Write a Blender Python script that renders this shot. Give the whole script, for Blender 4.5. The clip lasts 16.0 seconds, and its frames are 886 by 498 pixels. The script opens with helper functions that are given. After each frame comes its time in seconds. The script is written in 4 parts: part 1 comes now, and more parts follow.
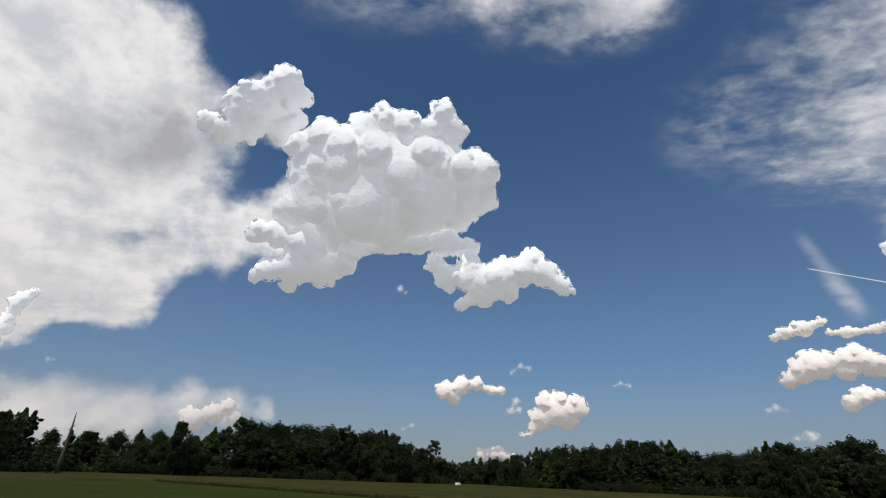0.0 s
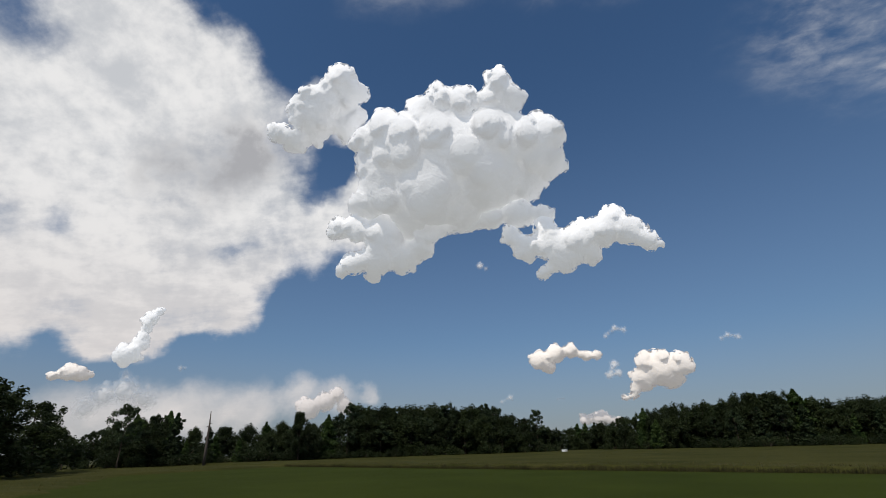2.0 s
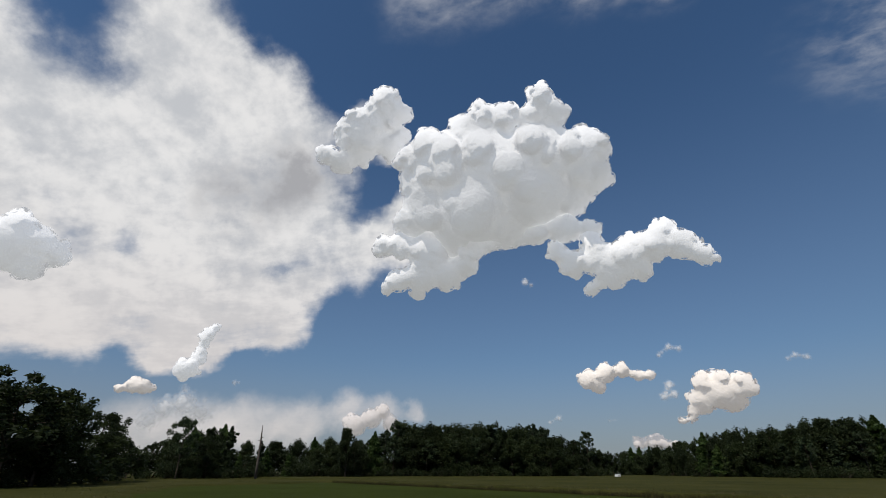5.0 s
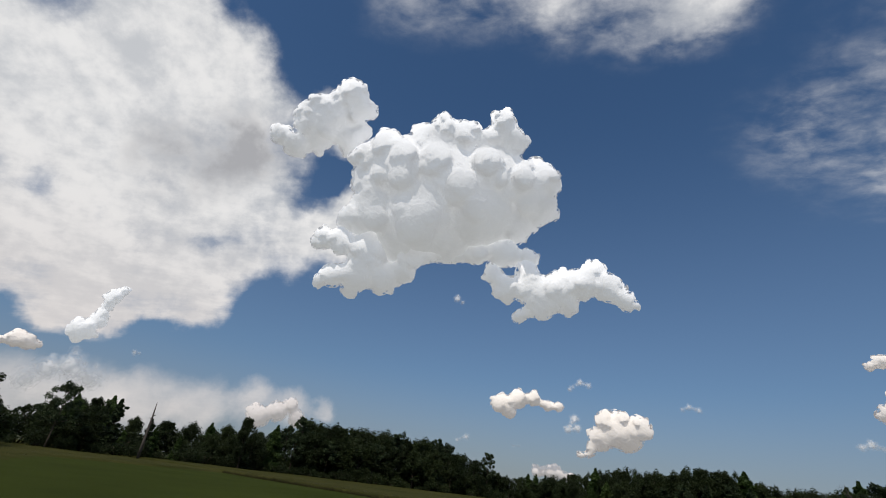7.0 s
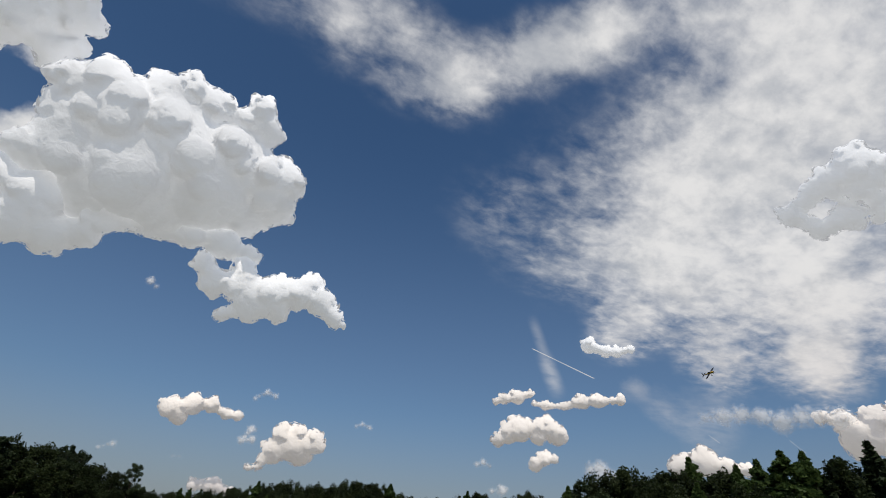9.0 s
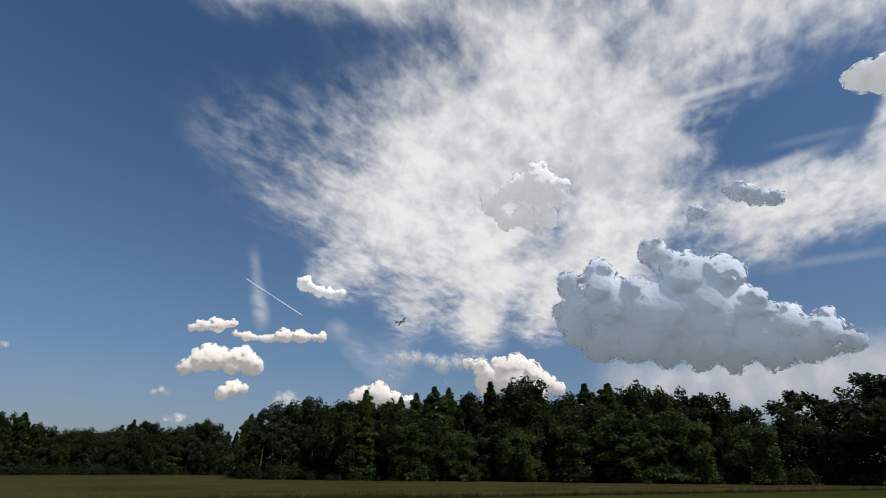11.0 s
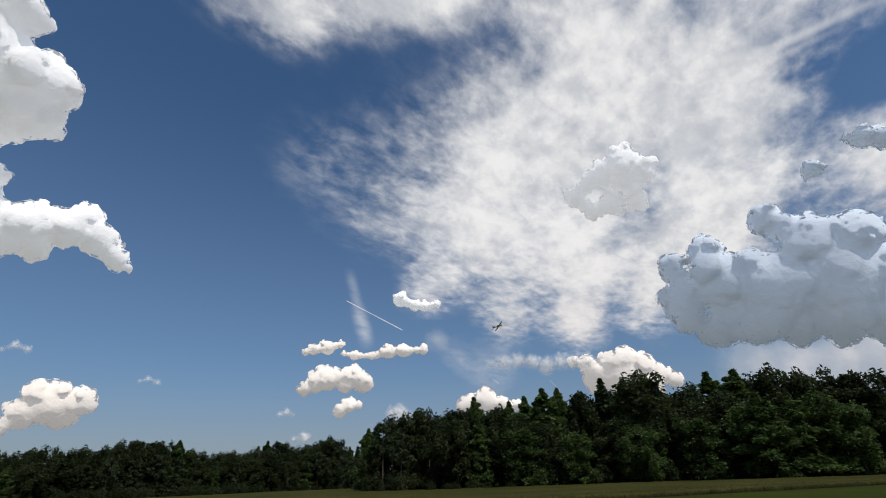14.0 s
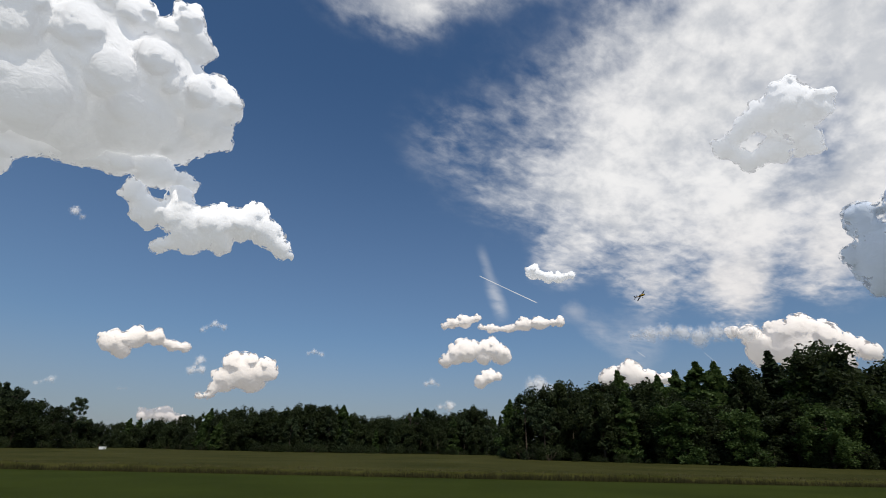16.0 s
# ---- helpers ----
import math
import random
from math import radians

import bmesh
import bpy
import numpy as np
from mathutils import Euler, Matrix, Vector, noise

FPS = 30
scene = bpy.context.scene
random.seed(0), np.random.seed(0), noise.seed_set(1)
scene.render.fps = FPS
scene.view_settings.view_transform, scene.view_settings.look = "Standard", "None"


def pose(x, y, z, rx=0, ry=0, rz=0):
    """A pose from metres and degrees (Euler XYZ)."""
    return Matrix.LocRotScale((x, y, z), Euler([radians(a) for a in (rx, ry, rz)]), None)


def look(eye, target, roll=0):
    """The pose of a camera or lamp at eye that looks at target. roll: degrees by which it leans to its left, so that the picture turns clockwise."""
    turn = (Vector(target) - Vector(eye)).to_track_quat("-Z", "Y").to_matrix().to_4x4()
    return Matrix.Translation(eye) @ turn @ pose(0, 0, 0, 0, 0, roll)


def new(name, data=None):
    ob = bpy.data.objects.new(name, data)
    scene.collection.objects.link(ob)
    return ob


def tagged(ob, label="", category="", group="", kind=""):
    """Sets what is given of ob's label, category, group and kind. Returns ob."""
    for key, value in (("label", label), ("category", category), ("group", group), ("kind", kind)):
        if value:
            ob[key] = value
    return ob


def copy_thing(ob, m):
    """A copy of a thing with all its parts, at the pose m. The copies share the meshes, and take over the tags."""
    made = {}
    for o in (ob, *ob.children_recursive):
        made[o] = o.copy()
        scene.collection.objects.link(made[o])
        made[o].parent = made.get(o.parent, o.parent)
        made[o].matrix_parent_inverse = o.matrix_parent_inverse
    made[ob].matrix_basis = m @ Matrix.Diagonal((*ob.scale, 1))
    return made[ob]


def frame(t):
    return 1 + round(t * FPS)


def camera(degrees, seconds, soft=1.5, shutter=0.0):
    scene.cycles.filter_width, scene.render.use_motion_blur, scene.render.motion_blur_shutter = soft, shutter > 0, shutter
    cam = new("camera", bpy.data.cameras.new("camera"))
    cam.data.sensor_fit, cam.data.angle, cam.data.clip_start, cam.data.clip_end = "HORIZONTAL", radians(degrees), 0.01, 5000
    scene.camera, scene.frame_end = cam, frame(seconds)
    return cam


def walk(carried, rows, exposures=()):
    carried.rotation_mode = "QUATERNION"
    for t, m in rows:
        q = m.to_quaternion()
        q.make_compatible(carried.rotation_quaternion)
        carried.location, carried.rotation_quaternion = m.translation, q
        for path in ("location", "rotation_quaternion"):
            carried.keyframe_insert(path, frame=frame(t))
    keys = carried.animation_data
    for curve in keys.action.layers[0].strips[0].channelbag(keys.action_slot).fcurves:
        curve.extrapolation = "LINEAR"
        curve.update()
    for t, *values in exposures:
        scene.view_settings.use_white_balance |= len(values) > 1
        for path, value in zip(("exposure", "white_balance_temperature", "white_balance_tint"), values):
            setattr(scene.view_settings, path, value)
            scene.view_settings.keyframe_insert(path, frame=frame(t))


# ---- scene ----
cam = camera(86.6, 16.0, soft=1.0)
PATH = [
    (0.0, (0, 0, 1.7), (-0.1617, 8.9803, 6.0964), 2.394),
    (0.5, (0, 0, 1.7), (-0.6004, 9.0419, 5.9289), 1.290),
    (1.0, (0, 0, 1.7), (-1.0172, 9.0663, 5.7947), 0.371),
    (1.5, (0, 0, 1.7), (-1.3980, 9.0744, 5.6623), -0.662),
    (2.0, (0, 0, 1.7), (-1.7717, 9.0233, 5.6296), -1.565),
    (2.5, (0, 0, 1.7), (-2.0931, 8.9332, 5.6770), -2.322),
    (3.0, (0, 0, 1.7), (-2.3545, 8.8227, 5.7764), -2.304),
    (3.5, (0, 0, 1.7), (-2.5307, 8.7518, 5.8233), -2.048),
    (4.0, (0, 0, 1.7), (-2.6412, 8.7117, 5.8388), -1.465),
    (4.2, (0, 0, 1.7), (-2.6464, 8.6996, 5.8609), -1.266),
    (4.775, (0, 0, 1.7), (-2.6671, 8.6620, 5.9256), -0.345),
    (5.35, (0, 0, 1.7), (-2.5404, 8.6491, 6.0288), 1.082),
    (5.925, (0, 0, 1.7), (-2.2662, 8.6753, 6.1275), 2.935),
    (6.5, (0, 0, 1.7), (-1.8413, 8.7491, 6.1792), 5.135),
    (7.0, (0, 0, 1.7), (-1.4023, 8.8238, 6.1916), 7.177),
    (7.5, (0, 0, 1.7), (-0.5814, 8.8419, 6.3349), 8.742),
    (8.0, (0, 0, 1.7), (0.7317, 8.6694, 6.6302), 8.139),
    (8.5, (0, 0, 1.7), (2.3488, 8.2247, 6.8805), 6.209),
    (9.0, (0, 0, 1.7), (3.9442, 7.5686, 6.9115), 4.637),
    (9.5, (0, 0, 1.7), (5.4667, 6.8695, 6.4880), 3.487),
    (10.0, (0, 0, 1.7), (6.6608, 5.9610, 6.1834), 3.231),
    (10.2, (0, 0, 1.7), (7.0689, 5.5209, 6.1215), 2.591),
    (10.725, (0, 0, 1.7), (7.8782, 4.4212, 5.9880), 1.304),
    (11.25, (0, 0, 1.7), (8.2431, 3.6149, 6.0570), -0.683),
    (11.775, (0, 0, 1.7), (8.3152, 3.2630, 6.1956), -2.582),
    (12.3, (0, 0, 1.7), (8.1961, 3.4525, 6.2721), -3.601),
    (12.5, (0, 0, 1.7), (8.1358, 3.5792, 6.2823), -3.745),
    (13.0, (0, 0, 1.7), (7.9007, 4.0800, 6.2752), -4.023),
    (13.5, (0, 0, 1.7), (7.5612, 4.7525, 6.1991), -3.615),
    (14.0, (0, 0, 1.7), (7.0917, 5.4982, 6.1133), -2.221),
    (14.5, (0, 0, 1.7), (6.6972, 6.0261, 6.0398), -1.107),
    (15.0, (0, 0, 1.7), (6.2898, 6.5164, 5.9397), -0.156),
    (15.5, (0, 0, 1.7), (5.7787, 7.0479, 5.8152), 0.730),
    (16.0, (0, 0, 1.7), (5.2604, 7.5394, 5.6352), 1.144),
]
walk(cam, [(t, look(eye, target, roll)) for t, eye, target, roll in PATH],
     [(0.0, -0.04), (2.0, -0.06), (3.0, -0.12), (4.2, -0.12), (7.0, -0.08), (8.0, -0.06), (9.0, -0.15), (9.5, -0.15), (10.2, -0.05), (12.5, -0.02), (14.5, 0.02), (16.0, 0.04)])

# ---- sky, sun ----
SUN_AZ, SUN_EL = 195.0, 52.0


def heading(az, el, d=1.0):
    """The place at an azimuth (clockwise from +y) and elevation in degrees, d metres from the eye."""
    a, e = radians(az), radians(el)
    return Vector((math.sin(a) * math.cos(e) * d, math.cos(a) * math.cos(e) * d, math.sin(e) * d))


world = bpy.data.worlds.new("sky")
scene.world = world
world.use_nodes = True
wt = world.node_tree


def wnode(kind, **props):
    n = wt.nodes.new(kind)
    for key, value in props.items():
        setattr(n, key, value)
    return n


def wmath(op, a, b=None, c=None, clamp=False):
    n = wnode("ShaderNodeMath", operation=op, use_clamp=clamp)
    for k, v in enumerate((a, b, c)):
        if v is None:
            continue
        if isinstance(v, (int, float)):
            n.inputs[k].default_value = v
        else:
            wt.links.new(v, n.inputs[k])
    return n.outputs[0]


def wrange(v, a, b, c, d, smooth=True):
    n = wnode("ShaderNodeMapRange", interpolation_type="SMOOTHSTEP" if smooth else "LINEAR", clamp=not smooth)
    for k, w in enumerate((a, b, c, d)):
        n.inputs[k + 1].default_value = w
    wt.links.new(v, n.inputs[0])
    return n.outputs[0]


coord = wnode("ShaderNodeTexCoord").outputs["Generated"]


def grouped(name, inputs, outputs, build):
    """A node group: build() gets its input sockets and returns its output sockets. Returns the group's node in the sky."""
    global wt
    outer = wt
    g = bpy.data.node_groups.new(name, "ShaderNodeTree")
    for nm, kind in inputs:
        g.interface.new_socket(nm, in_out="INPUT", socket_type=kind)
    for nm, kind in outputs:
        g.interface.new_socket(nm, in_out="OUTPUT", socket_type=kind)
    wt = g
    gi, go = wnode("NodeGroupInput"), wnode("NodeGroupOutput")
    for k, sock in enumerate(build(*gi.outputs[:len(inputs)])):
        g.links.new(sock, go.inputs[k])
    wt = outer
    n = wnode("ShaderNodeGroup")
    n.node_tree = g
    return n


def patches(rows, soft=0.0):
    """The sum of soft round patches of the sky (azimuth, elevation, radius, weight)."""
    def build(view):
        total = None
        for az, el, r, weight in rows:
            n = wnode("ShaderNodeVectorMath", operation="DISTANCE")
            wt.links.new(view, n.inputs[0])
            n.inputs[1].default_value = heading(az, el)
            p = wrange(n.outputs["Value"], radians(r) * soft, radians(r), weight, 0.0)
            total = p if total is None else wmath("ADD", total, p)
        return [total]

    g = grouped("sky_patches", [("view", "NodeSocketVector")], [("sum", "NodeSocketFloat")], build)
    wt.links.new(coord, g.inputs[0])
    return g.outputs[0]


def sky_noise(scale, detail, rough, distortion=0.0, stretch=(1, 1, 1), turn=0.0, lacunarity=2.0, w=(0, 0, 0)):
    """Noise on a flat layer overhead, so that it draws together towards the horizon."""
    sep = wnode("ShaderNodeSeparateXYZ")
    wt.links.new(coord, sep.inputs[0])
    z = wmath("MAXIMUM", wmath("ADD", sep.outputs[2], 0.12), 0.05)
    com = wnode("ShaderNodeCombineXYZ")
    wt.links.new(wmath("DIVIDE", sep.outputs[0], z), com.inputs[0])
    wt.links.new(wmath("DIVIDE", sep.outputs[1], z), com.inputs[1])
    mp = wnode("ShaderNodeMapping")
    mp.inputs["Rotation"].default_value = (0, 0, radians(turn))
    mp.inputs["Scale"].default_value = stretch
    mp.inputs["Location"].default_value = w
    wt.links.new(com.outputs[0], mp.inputs[0])
    nz = wnode("ShaderNodeTexNoise")
    nz.inputs["Scale"].default_value = scale
    nz.inputs["Detail"].default_value = detail
    nz.inputs["Roughness"].default_value = rough
    nz.inputs["Distortion"].default_value = distortion
    nz.inputs["Lacunarity"].default_value = lacunarity
    wt.links.new(mp.outputs[0], nz.inputs["Vector"])
    return nz.outputs[0]


sky = wnode("ShaderNodeTexSky", sky_type="NISHITA", sun_disc=False, sun_elevation=radians(SUN_EL), sun_rotation=radians(SUN_AZ),
            altitude=200, air_density=1.0, dust_density=0.8, ozone_density=1.6)
tint = wnode("ShaderNodeMix", data_type="RGBA", blend_type="MULTIPLY")
tint.inputs["Factor"].default_value = 1.0
tint.inputs[7].default_value = (0.50, 0.70, 0.85, 1)
wt.links.new(sky.outputs[0], tint.inputs[6])

# Summer haze thickens the sky's light towards the horizon.
sep_view = wnode("ShaderNodeSeparateXYZ")
wt.links.new(coord, sep_view.inputs[0])
hazy = wnode("ShaderNodeMix", data_type="RGBA")
wt.links.new(wrange(sep_view.outputs[2], -0.02, 0.72, 0.41, 0.0), hazy.inputs["Factor"])
wt.links.new(tint.outputs[2], hazy.inputs[6])
hazy.inputs[7].default_value = (1.85, 2.35, 3.1, 1)
low_haze = wnode("ShaderNodeMix", data_type="RGBA")
wt.links.new(wrange(sep_view.outputs[2], 0.0, 0.22, 0.5, 0.0), low_haze.inputs["Factor"])
wt.links.new(hazy.outputs[2], low_haze.inputs[6])
low_haze.inputs[7].default_value = (2.9, 2.6, 2.75, 1)
clear_sky = low_haze.outputs[2]

# High sheets of broken cloud: where they lie, and their grain.
LEFT_SHEET = [(-53, 27.6, 16, 1), (-58, 17, 11, 1), (-47.5, 38, 11, 1), (-64, 26, 13, 1), (-41, 27, 10, 1), (-42, 18, 7, 1), (-36, 35, 8, 0.8), (-56, 44, 10, 0.8), (-56, 12.8, 6, 0.9), (-71, 18, 12, 1), (-66, 10.5, 7, 0.8), (-75, 33, 12, 1), (-34, 27, 7, 0.9), (-29, 23.5, 6, 0.9), (-35.5, 14.8, 4, 1), (-28, 39, 5, 0.9), (-25, 26.5, 4.5, 0.8), (-46, 13.5, 5.5, 1), (-39, 41, 6, 0.5), (-50, 16, 7, 1), (-34, 20, 5, 0.9), (-24, 37, 3, 0.6), (-47, 15.5, 5, 0.8), (-40, 16.5, 5, 0.8), (-23, 29.5, 3.2, 0.8), (-22.5, 24, 3.5, 0.7), (-48.5, 11.6, 4, 0.9), (-44, 12.6, 4, 0.9)]
LEFT_GAPS = [(-26.3, 32.3, 2.4, 0.8), (-54, 20.5, 3, 0.4), (-60, 21, 4, 0.3), (-29, 17.2, 2.6, 0.7), (-33, 47, 6, 0.5), (-30, 42.5, 1.6, 0.6)]
TOP_SHEET = [(-12, 54.5, 9, 0.35), (3, 56, 10, 0.45), (14, 55, 9, 0.45), (25, 52, 8, 0.5), (29, 49.5, 6, 0.5), (34, 53, 8, 0.45), (19, 50, 6, 0.2), (44, 54.5, 7, 0.8), (56, 54.5, 7, 0.8), (68, 53, 6, 0.6), (-24, 53, 6, 0.25)]
RIGHT_SHEET = [(66, 36, 19, 1), (80, 41, 14, 0.8), (57, 27, 11, 0.8), (71, 22, 11, 0.9), (88, 27, 12, 0.9), (53, 36, 11, 0.3), (46, 30, 8, 0.42), (46, 43, 10, 0.2), (39, 34.5, 11, 0.3), (33, 38, 9, 0.15), (90, 36, 10, 0.7), (102, 25, 9, 0.9), (112, 25, 9, 0.8), (95, 46, 11, 0.7), (108, 44, 10, 0.8), (120, 40, 10, 0.7), (120, 27, 10, 0.7), (51, 21.5, 5.5, 0.6), (60, 18, 5.5, 0.7), (78, 50, 9, 0.6), (68, 16.5, 5, 0.8), (78, 16.5, 6, 0.8), (98, 36, 8, 0.5), (83, 22, 9, 0.9)]
RIGHT_GAPS = [(103.5, 33, 4.5, 0.7), (109.5, 31.5, 4, 0.6), (97.5, 35.5, 2.5, 0.4), (105, 19.4, 3.6, 0.45), (111, 18.4, 3.6, 0.4), (90, 45, 3, 0.4), (74, 12.7, 2.5, 0.5)]
SHADE = [(-44, 28.5, 6.2, 0.9), (-36, 33.5, 5.5, 0.9), (-40, 31, 5.8, 0.9)]
LOW_VEIL = [(-48, 3.6, 4.2, 0.7), (-43, 4.0, 4.2, 0.7), (-38, 4.3, 4.2, 0.7), (-33, 4.6, 4, 0.7), (-28, 5, 3.6, 0.7), (-23.5, 5.4, 2.8, 0.7), (-20, 6, 2, 0.6), (108, 8.6, 4.4, 0.36), (104.5, 8.4, 4.4, 0.36), (101, 8.4, 4.4, 0.36), (97.5, 8.4, 4.4, 0.36), (94, 8.6, 4.4, 0.36), (90.5, 8.8, 4.2, 0.36), (87, 9.2, 4, 0.36), (83.5, 9.6, 3.4, 0.3)]
THIN_VEIL = [(51.3, 14.6, 2, 0.3), (57.6, 12.5, 4.2, 0.3), (54, 13.4, 2.8, 0.3)]


def sky_grain(scale, detail, rough, shift=None):
    """Noise over the dome of the sky, for heaped clouds; shift moves it towards the sun."""
    mp = wnode("ShaderNodeVectorMath", operation="ADD")
    wt.links.new(coord, mp.inputs[0])
    mp.inputs[1].default_value = shift or (0, 0, 0)
    nz = wnode("ShaderNodeTexNoise")
    nz.inputs["Scale"].default_value = scale
    nz.inputs["Detail"].default_value = detail
    nz.inputs["Roughness"].default_value = rough
    wt.links.new(mp.outputs[0], nz.inputs["Vector"])
    return nz


def wmix(fac, a, b):
    n = wnode("ShaderNodeMix", data_type="RGBA")
    for sock, v in ((n.inputs["Factor"], fac), (n.inputs[6], a), (n.inputs[7], b)):
        if isinstance(v, tuple):
            sock.default_value = (*v, 1)
        elif isinstance(v, (int, float)):
            sock.default_value = v
        else:
            wt.links.new(v, sock)
    return n.outputs[2]


def wander(scale, detail, rough, amount):
    """The direction of view pushed about by noise, so that outlines are torn."""
    push = wnode("ShaderNodeVectorMath", operation="MULTIPLY_ADD")
    wt.links.new(sky_grain(scale, detail, rough).outputs["Color"], push.inputs[0])
    push.inputs[1].default_value = (amount, amount, amount)
    push.inputs[2].default_value = (-amount / 2, -amount / 2, -amount / 2)
    total = wnode("ShaderNodeVectorMath", operation="ADD")
    wt.links.new(coord, total.inputs[0])
    wt.links.new(push.outputs[0], total.inputs[1])
    return total.outputs[0]


plain_view = coord
coord = wander(3.5, 6, 0.6, 0.13)
right = wmath("MINIMUM", wmath("ADD", patches(RIGHT_SHEET), patches(TOP_SHEET)), 1.05)
right = wmath("SUBTRACT", right, patches(RIGHT_GAPS))
coord = wander(6.0, 7, 0.62, 0.06)
left = wmath("SUBTRACT", wmath("MINIMUM", patches(LEFT_SHEET, 0.12), 1.02), patches(LEFT_GAPS))
coord = wander(9, 6, 0.6, 0.035)
wisps = patches(THIN_VEIL)
thick = wmath("MINIMUM", patches(SHADE, 0.1), 1.0)
bank = wmath("MINIMUM", patches(LOW_VEIL, 0.3), 0.85)
coord = plain_view


def swing(value, amount):
    return wmath("MULTIPLY", wmath("SUBTRACT", value, 0.5), amount)


grain = sky_noise(1.8, 10, 0.64, 0.2, (1.0, 1.35, 1), 35)
ripple = sky_noise(6.0, 8, 0.56, 0.25, (0.85, 1.3, 1), -20, w=(3, 1, 0))
curdle = sky_noise(15.0, 6, 0.52, 0.35, (0.9, 1.25, 1), 10, w=(5, 3, 0))
flow = sky_noise(1.6, 8, 0.6, 0.35, (0.35, 2.0, 1), 62, w=(1, 8, 0))
lump = sky_noise(1.7, 8, 0.6, 0.3, w=(7, 2, 0))
heap = sky_grain(9.0, 8, 0.58).outputs[0]
# The right-hand sheet: curdled, thin and mottled where it begins, whole in its middle.
veil = wmath("ADD", wmath("ADD", swing(grain, 1.0), swing(ripple, 1.0)), wmath("ADD", swing(flow, 0.9), wmath("ADD", swing(curdle, 1.0), swing(sky_noise(38.0, 6, 0.62, 0.3, (1.0, 1.4, 1), 25, w=(2, 9, 0)), 0.3))))
mottled = wmath("ADD", right, wmath("MULTIPLY", wmath("MULTIPLY", veil, wrange(right, 0.0, 0.45, 0.1, 0.85)), wrange(right, 0.55, 1.05, 1.0, 0.62)))
cover_right = wrange(mottled, 0.03, 1.15, 0.0, 0.95)
# The left-hand one: thick, white and smooth, fraying at its upper rim.
fray = wmath("ADD", wmath("ADD", swing(grain, 0.7), swing(ripple, 0.25)), wmath("ADD", swing(heap, 1.3), swing(flow, 0.9)))
cover_left = wrange(wmath("ADD", left, wmath("MULTIPLY", fray, wrange(left, 0.0, 0.4, 0.2, 1.0))), 0.12, 0.95, 0.0, 0.95)
cover = wmath("MAXIMUM", cover_right, cover_left)
cover = wmath("MINIMUM", wmath("ADD", cover, wmath("MULTIPLY", wisps, wrange(ripple, 0.3, 0.65, 0.35, 1.0))), 0.97)
cover = wmath("MAXIMUM", cover, wmath("MULTIPLY", bank, wrange(heap, 0.3, 0.6, 0.7, 1.0)))
tone = wmath("ADD", wmath("MULTIPLY", lump, 0.6), wmath("ADD", wmath("MULTIPLY", ripple, 0.25), swing(curdle, 0.18)))
tone = wmath("ADD", tone, wmath("MULTIPLY", heap, 0.25))
# Sunlit upper sides are painted onto the lumps as a lighter tone.
tone = wmath("ADD", tone, wmath("MULTIPLY", wmath("SUBTRACT", heap, sky_grain(9.0, 8, 0.58, (0.0, 0.008, 0.018)).outputs[0]), 0.6))
sheet_col = wmix(wrange(tone, 0.40, 0.68, 0.0, 1.0), (6.1, 6.25, 6.5), (8.9, 8.8, 8.7))
# Thick parts of the sheet are painted grey for their shade from below, and low ones are tinted for warm haze.
sheet_col = wmix(wmath("MULTIPLY", thick, wrange(heap, 0.4, 0.58, 0.35, 1.0)), sheet_col, (4.4, 4.4, 4.55))
sheet_col = wmix(wrange(sep_view.outputs[2], 0.04, 0.5, 0.8, 0.0), sheet_col, (7.6, 7.0, 6.7))
heaven = wmix(cover, clear_sky, sheet_col)

# A vapour trail: a thin arc between two directions.
def trail(a, b, width, strength):
    pa, pb = heading(*a), heading(*b)
    n = wnode("ShaderNodeVectorMath", operation="DOT_PRODUCT")
    wt.links.new(coord, n.inputs[0])
    n.inputs[1].default_value = pa.cross(pb).normalized()
    side = wrange(wmath("ABSOLUTE", n.outputs["Value"]), radians(width) * (0.3 if width < 0.2 else 0.0), radians(width), strength, 0.0)
    mid, half = (pa + pb).normalized(), (pa - pb).length / 2
    along = wnode("ShaderNodeVectorMath", operation="DISTANCE")
    wt.links.new(coord, along.inputs[0])
    along.inputs[1].default_value = mid
    return wmath("MULTIPLY", side, wrange(along.outputs["Value"], half * (0.9 if width < 0.2 else 0.3), half * (1.0 if width < 0.2 else 1.25), 1.0, 0.0))


trails = wmath("ADD", trail((39.56, 19.97), (46.89, 16.46), 0.075, 0.8), wmath("ADD", trail((57.4, 10.6), (58.3, 9.8), 0.06, 0.4), trail((64.1, 9.95), (65.1, 8.8), 0.06, 0.3)))
